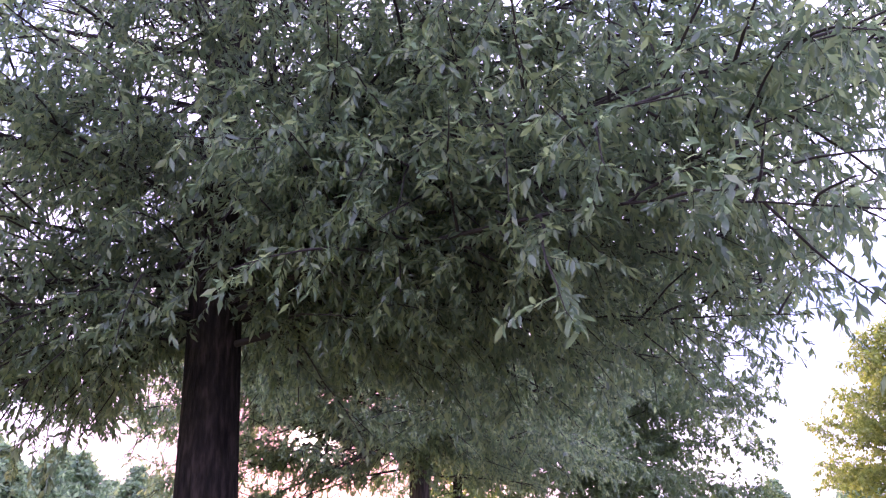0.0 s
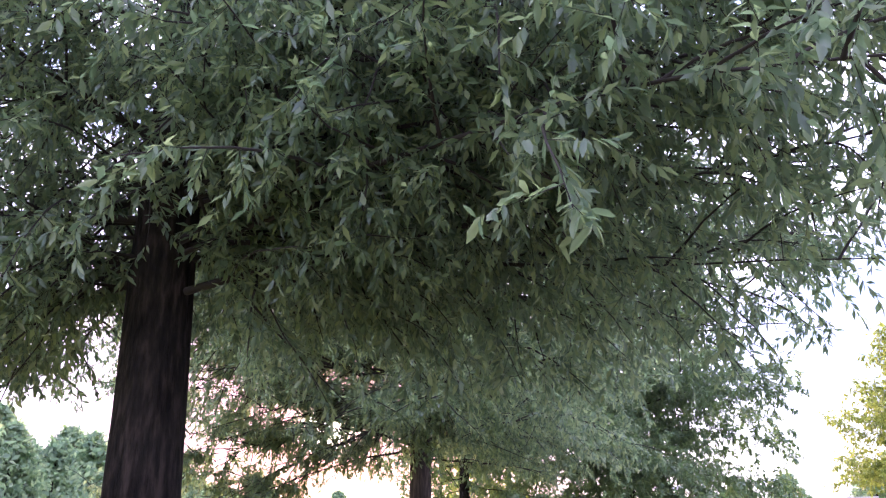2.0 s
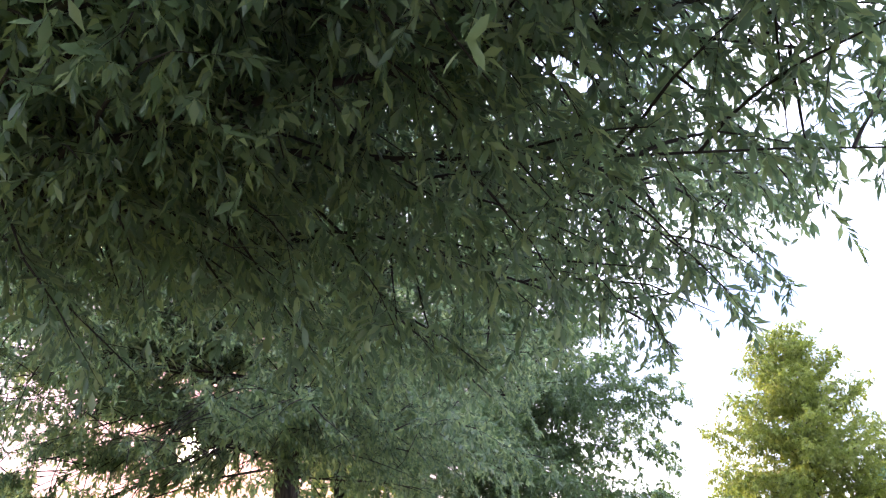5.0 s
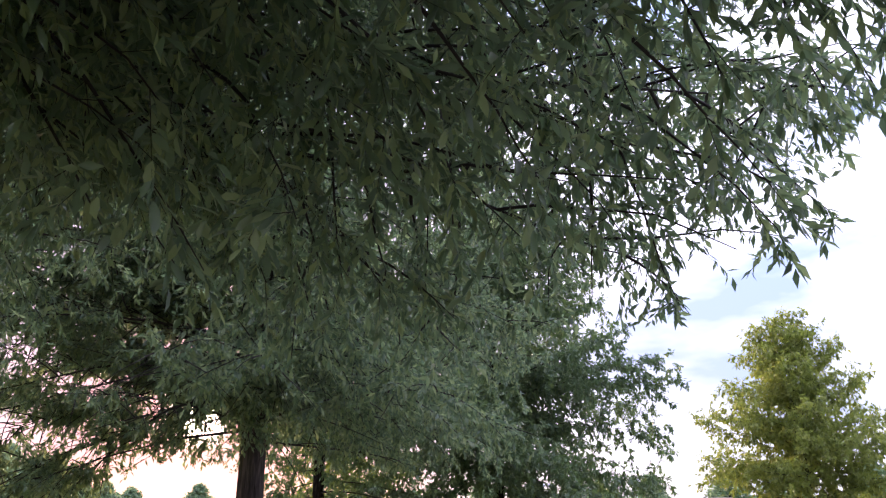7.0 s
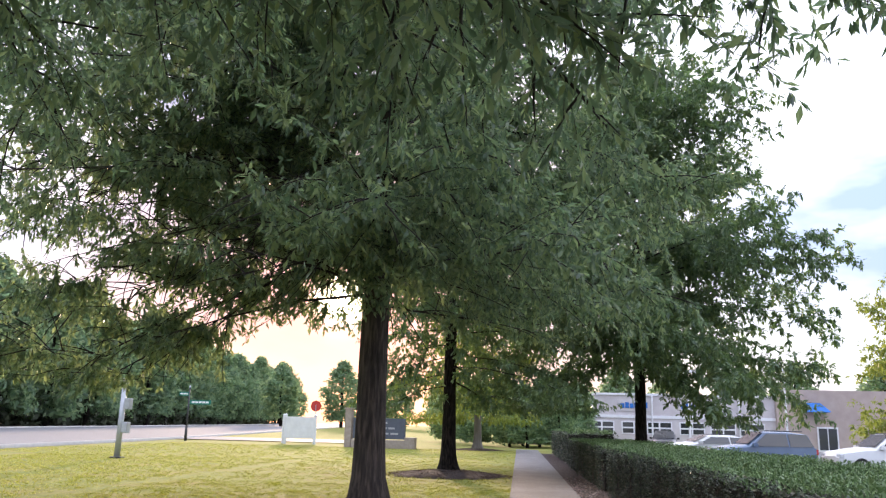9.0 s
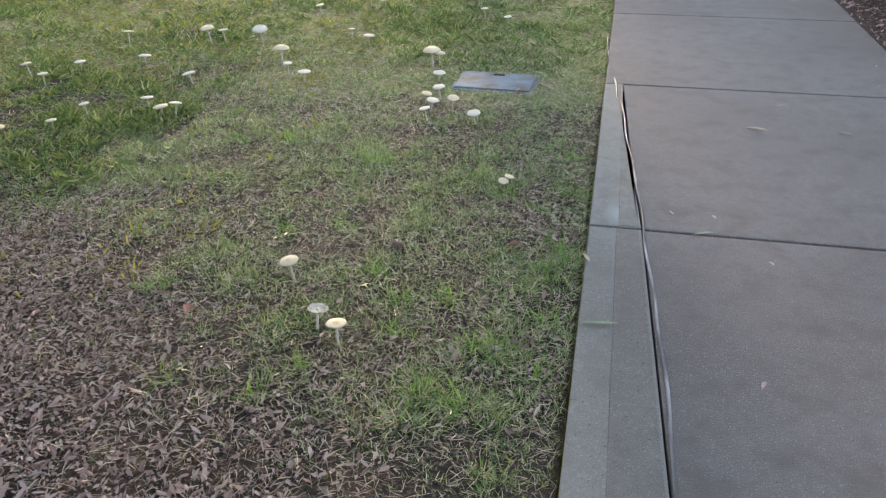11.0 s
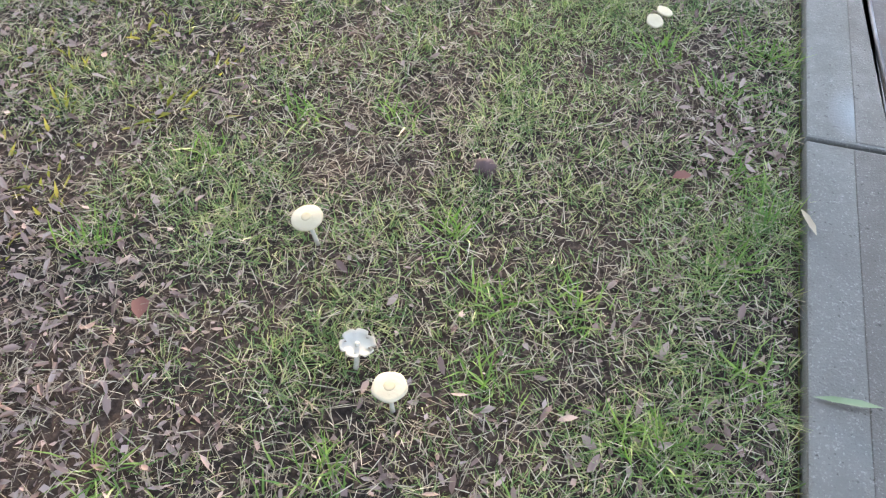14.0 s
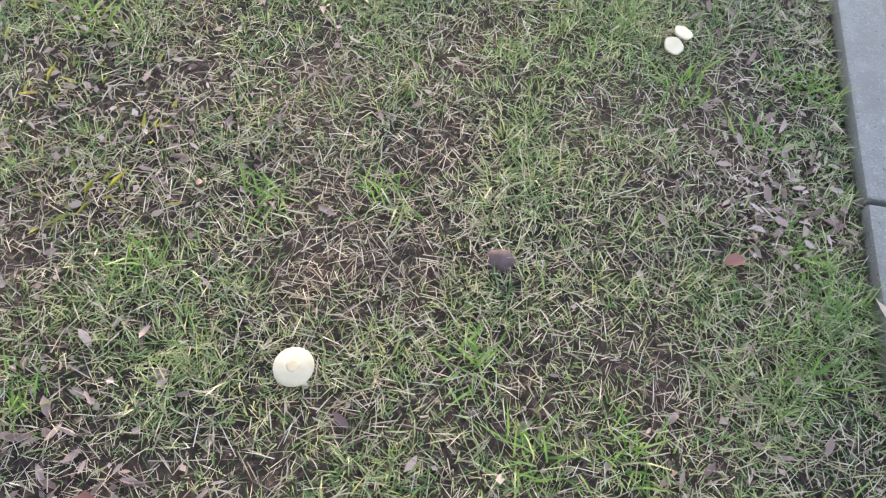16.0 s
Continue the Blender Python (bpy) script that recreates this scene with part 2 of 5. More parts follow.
LAWN = material("mown_lawn_blade", [(0.0, (0.19, 0.235, 0.06)), (0.45, (0.345, 0.37, 0.105)), (0.8, (0.49, 0.47, 0.17)), (1.0, (0.60, 0.55, 0.28))], scale=1.0, rough=0.8, island=0.7, translucent=0.4, trans_tint=(1.3, 1.25, 0.5), spec=0.15)
STRAW = material("dead_grass", [(0.0, (0.20, 0.15, 0.11)), (0.45, (0.44, 0.37, 0.27)), (0.8, (0.60, 0.53, 0.40)), (1.0, (0.76, 0.70, 0.55))], scale=6, rough=0.7, island=0.9, translucent=0.15)
LITTER = material("dead_oak_leaf", [(0.0, (0.14, 0.088, 0.08)), (0.4, (0.34, 0.245, 0.218)), (0.75, (0.48, 0.37, 0.335)), (1.0, (0.58, 0.48, 0.43))], scale=12, rough=0.7, island=0.8, translucent=0.08)


CHIP = material("bark_chip", [(0.0, (0.05, 0.03, 0.026)), (0.45, (0.125, 0.078, 0.066)), (0.8, (0.21, 0.14, 0.118)), (1.0, (0.32, 0.235, 0.20))], scale=12, rough=0.85, island=0.8)


# ---- mesh helpers ----
def mesh_of(name, verts, tris, mat, smooth=False):
    """A mesh from arrays of corners and triangles."""
    verts, tris = np.asarray(verts, np.float32), np.asarray(tris, np.int32)
    me = bpy.data.meshes.new(name)
    me.vertices.add(len(verts))
    me.vertices.foreach_set("co", verts.ravel())
    me.loops.add(tris.size)
    me.loops.foreach_set("vertex_index", tris.ravel())
    me.polygons.add(len(tris))
    me.polygons.foreach_set("loop_start", np.arange(0, tris.size, 3, dtype=np.int32))
    me.polygons.foreach_set("loop_total", np.full(len(tris), 3, np.int32))
    if smooth:
        me.polygons.foreach_set("use_smooth", np.ones(len(tris), bool))
    me.update(calc_edges=True)
    me.materials.append(mat)
    return me


def part(name, bm, mat, parent=None, label="", smooth=False):
    """Links a bmesh, or a ready mesh, as one mesh object under a thing or a part."""
    if isinstance(bm, bmesh.types.BMesh):
        me = bpy.data.meshes.new(name)
        bm.to_mesh(me)
        bm.free()
        me.materials.append(mat)
        if smooth:
            for p in me.polygons:
                p.use_smooth = True
    else:
        me = bm
    ob = new(name, me)
    if parent:
        ob.parent = parent
    if label:
        ob["label"] = label
    return ob


def box(bm, x0, x1, y0, y1, z0, z1, bevel=0.0):
    """Adds a box, with bevelled edges where asked for."""
    m = Matrix.Translation(((x0 + x1) / 2, (y0 + y1) / 2, (z0 + z1) / 2)) @ Matrix.Diagonal((x1 - x0, y1 - y0, z1 - z0, 1))
    vs = bmesh.ops.create_cube(bm, size=1, matrix=m)["verts"]
    if bevel:
        es = list({e for v in vs for e in v.link_edges})
        bmesh.ops.bevel(bm, geom=es, offset=bevel, segments=2, affect="EDGES", profile=0.7)
    return bm


def boxed(*args, bevel=0.0):
    return box(bmesh.new(), *args, bevel=bevel)


def rod(bm, a, b, r0, r1, sides=10):
    """Adds a tapered round bar from a to b."""
    a, b = Vector(a), Vector(b)
    m = Matrix.Translation((a + b) / 2) @ (b - a).to_track_quat("Z", "Y").to_matrix().to_4x4()
    bmesh.ops.create_cone(bm, cap_ends=True, segments=sides, radius1=r0, radius2=r1, depth=(b - a).length, matrix=m)
    return bm


def lathe(bm, profile, sides=18, m=None, wave=0.0, lobes=5, notch=0.0, caps=(True, True)):
    """Turns a profile of (radius, height) about z; notch splits the rim into lobes."""
    rings = []
    for r, z in profile:
        ring = []
        for k in range(sides):
            a = 2 * math.pi * k / sides
            w = 1 + wave * math.cos(lobes * a) * (r / max(p[0] for p in profile)) ** 3
            near = ((a * lobes / (2 * math.pi) + 0.5 + 0.1 * math.sin(3 * a)) % 1.0) - 0.5
            w -= notch * math.exp(-((near / 0.09) ** 2)) * (r / max(p[0] for p in profile)) ** 3
            v = Vector((r * w * math.cos(a), r * w * math.sin(a), z))
            ring.append(bm.verts.new(m @ v if m else v))
        rings.append(ring)
    for lo, hi in zip(rings, rings[1:]):
        for k in range(sides):
            bm.faces.new((lo[k], lo[(k + 1) % sides], hi[(k + 1) % sides], hi[k]))
    if caps[0]:
        bm.faces.new(rings[0][::-1])
    if caps[1]:
        bm.faces.new(rings[-1])
    return bm


def tube(path, radii, sides):
    """Corners and triangles of a tube along a line of points."""
    path, radii = np.asarray(path, float), np.asarray(radii, float)
    d = np.gradient(path, axis=0)
    d /= np.linalg.norm(d, axis=1, keepdims=True) + 1e-9
    ref = np.where(np.abs(d[:, 2:3]) > 0.9, [[1.0, 0, 0]], [[0, 0, 1.0]])
    s = np.cross(d, ref)
    s /= np.linalg.norm(s, axis=1, keepdims=True)
    u = np.cross(s, d)
    ang = np.arange(sides) * 2 * np.pi / sides
    v = path[:, None] + radii[:, None, None] * (np.cos(ang)[None, :, None] * s[:, None] + np.sin(ang)[None, :, None] * u[:, None])
    n = len(path)
    i, k = np.meshgrid(np.arange(n - 1), np.arange(sides), indexing="ij")
    a, b = i * sides + k, i * sides + (k + 1) % sides
    t = np.concatenate([np.stack([a, b, b + sides], -1).reshape(-1, 3), np.stack([a, b + sides, a + sides], -1).reshape(-1, 3)])
    return v.reshape(-1, 3), t


class Heap:
    """Gathers corners and triangles of many pieces."""

    def __init__(self):
        self.v, self.t, self.n = [], [], 0

    def add(self, v, t):
        self.v.append(v)
        self.t.append(t + self.n)
        self.n += len(v)

    def mesh(self, name, mat, smooth=False):
        return mesh_of(name, np.concatenate(self.v), np.concatenate(self.t), mat, smooth)


def unit(a):
    return a / (np.linalg.norm(a, axis=-1, keepdims=True) + 1e-9)


def blades(base, way, up, length, width, detail, fold=0.18, bend=0.15):
    """Leaves or blades: detail 1 is a plain lozenge, 4 a bent strip, 2 is folded at its midrib, 3 is folded and bent with a fuller outline."""
    n = len(base)
    side = unit(np.cross(way, up))
    nrm = np.cross(side, way)
    length, width = np.reshape(length, (-1, 1)), np.reshape(width, (-1, 1)) / 2
    at = lambda f, s, h: base + way * length * f + side * width * s + nrm * (width * h) - nrm * (length * bend * f * f)  # noqa: E731
    if detail == 1:
        v = np.stack([at(0, 0, 0), at(0.5, 1, fold), at(1, 0, 0), at(0.5, -1, fold)], 1)
        t = np.array([[0, 1, 2], [0, 2, 3]])
    elif detail == 2:
        v = np.stack([at(0, 0, 0), at(0.48, 1, fold * 2), at(1, 0, 0), at(0.5, 0, 0), at(0.48, -1, fold * 2)], 1)
        t = np.array([[0, 1, 3], [1, 2, 3], [0, 3, 4], [3, 2, 4]])
    elif detail == 4:
        v = np.stack([at(0, 0.9, 0), at(0, -0.9, 0), at(0.5, 1, fold), at(0.5, -1, fold), at(1, 0, 0)], 1)
        t = np.array([[0, 1, 3], [0, 3, 2], [2, 3, 4]])
    else:
        v = np.stack([at(0, 0, 0), at(0.28, 0.8, fold * 2), at(0.28, 0, 0), at(0.28, -0.8, fold * 2), at(0.68, 0.92, fold * 2), at(0.68, 0, 0), at(0.68, -0.92, fold * 2), at(1, 0, 0)], 1)
        t = np.array([[0, 1, 2], [0, 2, 3], [1, 4, 2], [4, 5, 2], [2, 5, 3], [5, 6, 3], [4, 7, 5], [5, 7, 6]])
    k = v.shape[1]
    return v.reshape(-1, 3), (t[None] + (np.arange(n) * k)[:, None, None]).reshape(-1, 3)


def lawn_height(x, y):
    """The lie of the land: level by the walk, lower in the parking lot, rising gently beyond the road."""
    x, y = np.asarray(x, float), np.asarray(y, float)
    low = np.clip((x - 4.2) / 4.0, 0, 1)
    low = low * low * (3 - 2 * low)
    far = np.clip((np.hypot(x + 20, y - 20) - 45) / 120, 0, 3)
    return -0.035 - 0.06 * low + np.where(x < 0, 0.6, 0.15) * far


def patch_noise(x, y, scale, seed):
    """Smooth random patches from a few waves."""
    rng = np.random.default_rng(seed)
    out = np.zeros_like(x)
    for _ in range(9):
        a, f, p = rng.uniform(0, 6.283), scale * rng.uniform(0.5, 2.2), rng.uniform(0, 6.283)
        out += np.sin((x * math.cos(a) + y * math.sin(a)) * f + p)
    return out / 4.2


def shade_green_zone(x, y):
    """How much of the turf is green grass by the walk, with shade put into its colour, rather than the yellower open
    lawn.
    """
    return np.clip(0.5 + (x + 1.0 + 0.5 * (8.0 - y)) / 4.4 + 0.3 * patch_noise(x, y, 1.6, 61), 0, 1)


# ---- ground, road, walk ----
def sheet(name, x0, x1, y0, y1, nx, ny, lift, mat, edge=None):
    """A sheet that follows the land, lift metres above it; edge(x, y) shifts its corners."""
    xs, ys = np.linspace(x0, x1, nx), np.linspace(y0, y1, ny)
    gx, gy = np.meshgrid(xs, ys, indexing="ij")
    if edge:
        gx, gy = edge(gx, gy)
    v = np.stack([gx, gy, lawn_height(gx, gy) + (lift(gx, gy) if callable(lift) else lift)], -1).reshape(-1, 3)
    i, j = np.meshgrid(np.arange(nx - 1), np.arange(ny - 1), indexing="ij")
    a = i * ny + j
    t = np.concatenate([np.stack([a, a + ny, a + ny + 1], -1).reshape(-1, 3), np.stack([a, a + ny + 1, a + 1], -1).reshape(-1, 3)])
    return new(name, mesh_of(name, v, t, mat, True))


def ground_axis(lo, hi, near, step, n):
    """Fine steps near the walk, coarse ones towards the horizon."""
    mid = np.arange(-near, near + step, step)
    return np.unique(np.concatenate([-np.geomspace(near, -lo, n), mid, np.geomspace(near, hi, n)]))


gxs, gys = ground_axis(-1500, 1500, 40, 1.0, 25), ground_axis(-1500, 1500, 60, 1.5, 25)
ggx, ggy = np.meshgrid(gxs, gys, indexing="ij")
gi, gj = np.meshgrid(np.arange(len(gxs) - 1), np.arange(len(gys) - 1), indexing="ij")
ga = gi * len(gys) + gj
ground = new("ground", mesh_of("ground", np.stack([ggx, ggy, lawn_height(ggx, ggy)], -1).reshape(-1, 3),
             np.concatenate([np.stack([ga, ga + len(gys), ga + len(gys) + 1], -1).reshape(-1, 3), np.stack([ga, ga + len(gys) + 1, ga + 1], -1).reshape(-1, 3)]), LAWN_FAR, True))
tagged(ground, "open grassy ground to the horizon", "lawn", kind="structure")

# thin turf over dark soil near the oak
soil_lift = lambda x, y: 0.010 * np.clip((3.9 + 0.35 * np.sin(2.3 * x + 1) + 0.3 * np.sin(3.1 * y) + 0.2 * np.sin(5.3 * x - 4.1 * y) - np.hypot((x + 1.4) * 0.85, y + 1.6)) / 0.9, -1, 1)  # noqa: E731
tagged(sheet("turf_soil", -6.5, -0.006, -6.0, 3.5, 80, 110, soil_lift, SOIL), "dark brown soil under thin turf", "soil", kind="structure")
# the turf beside the walk, its colour part worn grass, part painted shade
turf_lift = lambda x, y: 0.006 * np.clip((shade_green_zone(x, y) - 0.35) * 2.5 - 1.2 * np.clip((y - 7.5) / 2.0, 0, 2), -1, 1)  # noqa: E731
tagged(sheet("shaded_turf", -8.0, -0.006, 0.0, 12.0, 90, 120, turf_lift, TURF), "worn olive-green turf beside the walk", "lawn", kind="structure")
# the mown lawn further on, rising out of the thin turf
lawn_lift = lambda x, y: np.clip((0.3 - shade_green_zone(x, y)) * 2 + np.clip((y - 6.8) / 1.5, 0, 2), -0.6, 1) * 0.008  # noqa: E731
tagged(sheet("lawn", -21.5, -0.03, 0.5, 62.0, 60, 124, lawn_lift, LAWN_FAR, lambda x, y: (x - np.where(x < -1, (y - 20) * 0.10 * (-x / 21.5), 0), y)), "sunlit yellow-green mown lawn beside the road", "lawn", kind="structure")

# the road bears a little to the left as it goes away
road_edge = lambda x, y: (x - 0.135 * (y - 20), y)  # noqa: E731
tagged(sheet("road", -50, -22.3, -140, 420, 12, 80, 0.06, ASPHALT, road_edge), "pale grey asphalt road beyond the lawn", "road", kind="structure")
CURB = material("kerb_concrete", [(0.2, (0.36, 0.35, 0.33)), (0.8, (0.52, 0.50, 0.47))], scale=4, rough=0.85, bump=0.002, bump_scale=120)
kerb = Heap()
for x0 in (-22.3, -50.2):
    ys = np.linspace(-100, 300, 101)
    xs = x0 - 0.135 * (ys - 20)
    z = lawn_height(xs, ys)
    v = np.concatenate([np.stack([xs + dx, ys, z + dz], -1) for dx, dz in ((0, 0), (0, 0.19), (0.22, 0.19), (0.24, 0.0))])
    n = len(ys)
    i = np.arange(n - 1)
    t = np.concatenate([np.stack([i + k * n, i + 1 + k * n, i + 1 + (k + 1) * n], -1) for k in range(3)] + [np.stack([i + k * n, i + 1 + (k + 1) * n, i + (k + 1) * n], -1) for k in range(3)])
    kerb.add(v, t)
tagged(new("kerb", kerb.mesh("kerb", CURB)), "pale concrete kerb along the road", "kerb", kind="structure")
tagged(sheet("side_road", -34, -13, 60.5, 72, 12, 8, 0.07, ASPHALT), "pale grey side road at the junction", "road", kind="structure")
tagged(sheet("parking_lot", 8.2, 120, -20, 78, 24, 30, 0.02, ASPHALT), "grey asphalt parking lot", "parking lot", kind="structure")
tagged(sheet("planting_bed", 1.53, 4.4, -14, 48, 8, 90, 0.015, MULCH), "reddish-brown mulched bed under the hedge", "planting bed", kind="structure")

# the concrete walk: slabs with open joints, and a pale strip along its edge
walk_base = tagged(part("pavement", boxed(0.01, 1.52, -20, 56, -0.16, -0.06), CONCRETE), "weathered concrete walk of square slabs", "pavement", kind="structure")
SLAB, JOINT_Y = 1.6, 1.6


def joint_x(y):
    """Where the lengthwise joint lies, in from the walk's edge."""
    return 0.172 - 0.07 * y if y > -0.5 else 0.207 - 0.03 * (y + 0.5)


def slab_mesh(x00, x01, x1, y0, y1, mat, name):
    bm = bmesh.new()
    g = 0.006
    lo = [bm.verts.new((x, y, -0.1)) for x, y in ((x00, y0 + g), (x1, y0 + g), (x1, y1 - g), (x01, y1 - g))]
    hi = [bm.verts.new((v.co.x, v.co.y, 0)) for v in lo]
    bm.faces.new(lo[::-1])
    top = bm.faces.new(hi)
    for k in range(4):
        bm.faces.new((lo[k], lo[(k + 1) % 4], hi[(k + 1) % 4], hi[k]))
    bmesh.ops.bevel(bm, geom=list(top.edges), offset=0.007, segments=2, affect="EDGES", profile=0.6)
    me = bpy.data.meshes.new(name)
    bm.to_mesh(me)
    bm.free()
    me.materials.append(mat)
    return me


plain_slab = slab_mesh(0, 0, 1.536, 0, SLAB, CONCRETE, "slab")
for k in range(-12, 35):
    y0 = k * SLAB
    if k >= 1:
        ob = new("slab", plain_slab)
        ob.location = (0, y0, 0)
    else:
        a, b = joint_x(y0), joint_x(y0 + SLAB)
        ob = new("slab", slab_mesh(a + 0.005, b + 0.005, 1.536, y0, y0 + SLAB, CONCRETE, "slab"))
        st = bmesh.new()
        cs = [(0, y0 + 0.006), (a, y0 + 0.006), (b, y0 + SLAB - 0.006), (0, y0 + SLAB - 0.006)]
        lo = [st.verts.new((x, y, -0.1)) for x, y in cs]
        hi = [st.verts.new((x, y, 0.002)) for x, y in cs]
        top = st.faces.new(hi)
        for j in range(4):
            st.faces.new((lo[j], lo[(j + 1) % 4], hi[(j + 1) % 4], hi[j]))
        bmesh.ops.bevel(st, geom=list(top.edges), offset=0.006, segments=2, affect="EDGES", profile=0.6)
        part("edge_strip", st, STRIP, walk_base, "smooth pale grey concrete strip")
        rb = bmesh.new()
        lo = [rb.verts.new((x, y, -0.02)) for x, y in ((0.096, y0 + 0.012), (a - 0.009, y0 + 0.012), (b - 0.009, y0 + SLAB - 0.012), (0.090, y0 + SLAB - 0.012))]
        hi = [rb.verts.new((v.co.x, v.co.y, 0.0040)) for v in lo]
        top = rb.faces.new(hi)
        for j in range(4):
            rb.faces.new((lo[j], lo[(j + 1) % 4], hi[(j + 1) % 4], hi[j]))
        bmesh.ops.bevel(rb, geom=list(top.edges), offset=0.002, segments=2, affect="EDGES", profile=0.6)
        part("rough_band", rb, STRIP_ROUGH, walk_base, "rougher speckled band along the joint")
    ob.parent = walk_base


# ---- trees ----
def bough(p, way, length, sag, wander, n, rng, floor=-9.0):
    """A line of points that sags and wanders as it grows, and levels out above the floor."""
    pts, d, step = [np.array(p, float)], np.array(way, float), length / n
    for _ in range(n):
        d = d + np.array([0, 0, -sag / n]) + rng.normal(0, wander, 3)
        if pts[-1][2] + d[2] * step < floor:
            d[2] = max(d[2], 0.04)
        d /= np.linalg.norm(d)
        pts.append(pts[-1] + d * step)
    return np.array(pts)


def along(line, s):
    f = s * (len(line) - 1)
    i = min(int(f), len(line) - 2)
    return line[i] + (f - i) * (line[i + 1] - line[i]), unit(line[i + 1] - line[i])


def oak(name, spot, height, radius, girth, first, limbs, seed, leaf_mat, label, leaf_size=(0.085, 0.017), per_twig=16, twig_gap=0.13,
        bark=None, detail=None, keep=None, twigs=True, low=(), side_gap=0.30, droop=1.0, clear=None, inner=0.3, base_lift=0.1, floor=1.9):
    """A willow oak: a flared trunk, sagging limbs with side branches, and drooping sprays of narrow leaves."""
    rng = np.random.default_rng(seed)
    x0, y0 = spot
    z0 = float(lawn_height(x0, y0)) + base_lift - 0.05
    bark = bark or BARK_SHADED
    tree = tagged(new(name), label, "tree", "oaks along the walk")
    tree.location = (x0, y0, z0)
    # trunk
    zs = np.array([0, 0.06, 0.16, 0.32, 0.6, 1.0, 1.6, 2.4, 3.4, 5, 7, 9.5, 12])
    zs = np.unique(np.concatenate([zs[zs < height * 0.92], [height * 0.94]]))
    rr = girth * (1 - 0.85 * (zs / height) ** 1.1) * (1.08 + 0.95 * np.exp(-zs / 0.28))
    line = np.stack([0.10 * np.sin(zs * 0.5 + seed) * zs / height, 0.10 * np.cos(zs * 0.45 + seed) * zs / height, zs], -1)
    line[:, :2] -= line[0, :2]
    sides = 28
    v, t = tube(line, rr, sides)
    ang = np.arctan2(v[:, 1] - np.repeat(line[:, 1], sides), v[:, 0] - np.repeat(line[:, 0], sides))
    hh = np.repeat(zs, sides)
    flute = 1 + 0.14 * np.exp(-hh / 0.35) * np.cos(5 * ang + seed) + 0.03 * np.cos(9 * ang + 2 * seed + hh) + 0.02 * rng.normal(size=len(hh))
    v[:, :2] = np.repeat(line[:, :2], sides, 0) + (v[:, :2] - np.repeat(line[:, :2], sides, 0)) * flute[:, None]
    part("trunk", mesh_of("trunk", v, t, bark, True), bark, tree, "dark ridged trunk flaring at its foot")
    # limbs
    specs = list(low)
    for k in range(limbs):
        h = (k + 0.5) / limbs
        z = first + (height * 0.93 - first) * h ** 0.95
        az = k * 2.39996 + rng.normal(0, 0.25) + seed
        prof = (1 - h ** 1.7) * 0.92 + 0.16
        if h < 0.12:
            prof *= 0.86
        specs.append((az, z, radius * prof * rng.uniform(0.85, 1.12), -12 + 66 * h ** 0.8 + rng.normal(0, 6), (0.55 * (1 - h) + 0.05) * droop))
    twig_a, twig_d = [], []

    def trimmed(arm):
        """Cuts a bough off where it would hang into the clear space."""
        if keep is None:
            return arm
        bad = np.flatnonzero(~keep(arm[1:] + [x0, y0, z0], True) & (arm[1:, 2] < 7))
        return arm[: bad[0] + 1] if len(bad) and np.hypot(*arm[bad[0] + 1][:2]) > 0.8 else arm

    heap = Heap()
    for az, z, length, el, sag, *stout in specs:
        if clear and z < clear[2] and clear[0] < (az + math.pi) % (2 * math.pi) - math.pi < clear[1]:
            continue
        el = radians(el)
        start, _ = np.array([np.interp(z, zs, line[:, 0]), np.interp(z, zs, line[:, 1]), z]), 0
        way = np.array([math.cos(az) * math.cos(el), math.sin(az) * math.cos(el), math.sin(el)])
        main = trimmed(bough(start, way, length, sag * 0.7, 0.06, 9, rng, floor + 0.15))
        if len(main) < 6:
            continue
        length = np.linalg.norm(np.diff(main, axis=0), axis=1).sum()
        r_lim = stout[0] if stout else min(0.030, 0.0046 * length + 0.004) * (0.6 + 0.4 * girth / 0.26)
        lv, lt = tube(main, np.linspace(1, 0, len(main)) ** 1.3 * r_lim + 0.004, 6)
        part("limb", mesh_of("limb", lv, lt, TWIG, True), TWIG, tree)
        arms = [(main, inner)]
        for j in range(int(length / side_gap)):
            s = 0.05 + 0.92 * (j + rng.uniform(0, 1)) * side_gap / length
            if s > 0.98:
                continue
            p, d = along(main, s)
            side = unit(np.cross(d, [0, 0, 1.0])) * (1 if j % 2 else -1)
            w = unit(d * rng.uniform(0.3, 0.9) + side * rng.uniform(0.5, 1.0) + np.array([0, 0, rng.normal(0.06, 0.6)]))
            ln = (0.34 * length * (1 - 0.55 * s) + 0.25) * rng.uniform(0.6, 1.15)
            arm = trimmed(bough(p, w, ln, 0.55 * droop * rng.uniform(0.4, 1.5), 0.09, 6, rng, floor))
            if len(arm) < 3:
                continue
            arms.append((arm, 0.06))
            if twigs:
                heap.add(*tube(arm, np.linspace(0.008 + 0.003 * ln, 0.0025, len(arm)), 4))
        for arm, s0 in arms:
            ln = np.linalg.norm(np.diff(arm, axis=0), axis=1).sum()
            m = max(2, int(ln * (1 - s0) / twig_gap))
            ss = s0 + (1 - s0) * (np.arange(m) + rng.uniform(0, 1, m)) / m
            for s in ss:
                p, d = along(arm, min(s, 0.999))
                twig_a.append(p)
                twig_d.append(d)
    if twigs:
        tagged(part("side_branch", heap.mesh("side_branch", TWIG, True), TWIG, tree), kind="stuff")
    a, d = np.array(twig_a), np.array(twig_d)
    n = len(a)
    d = unit(d * rng.uniform(0.2, 0.9, (n, 1)) + rng.normal(0, 0.55, (n, 3)) + np.array([0, 0, -0.30]))
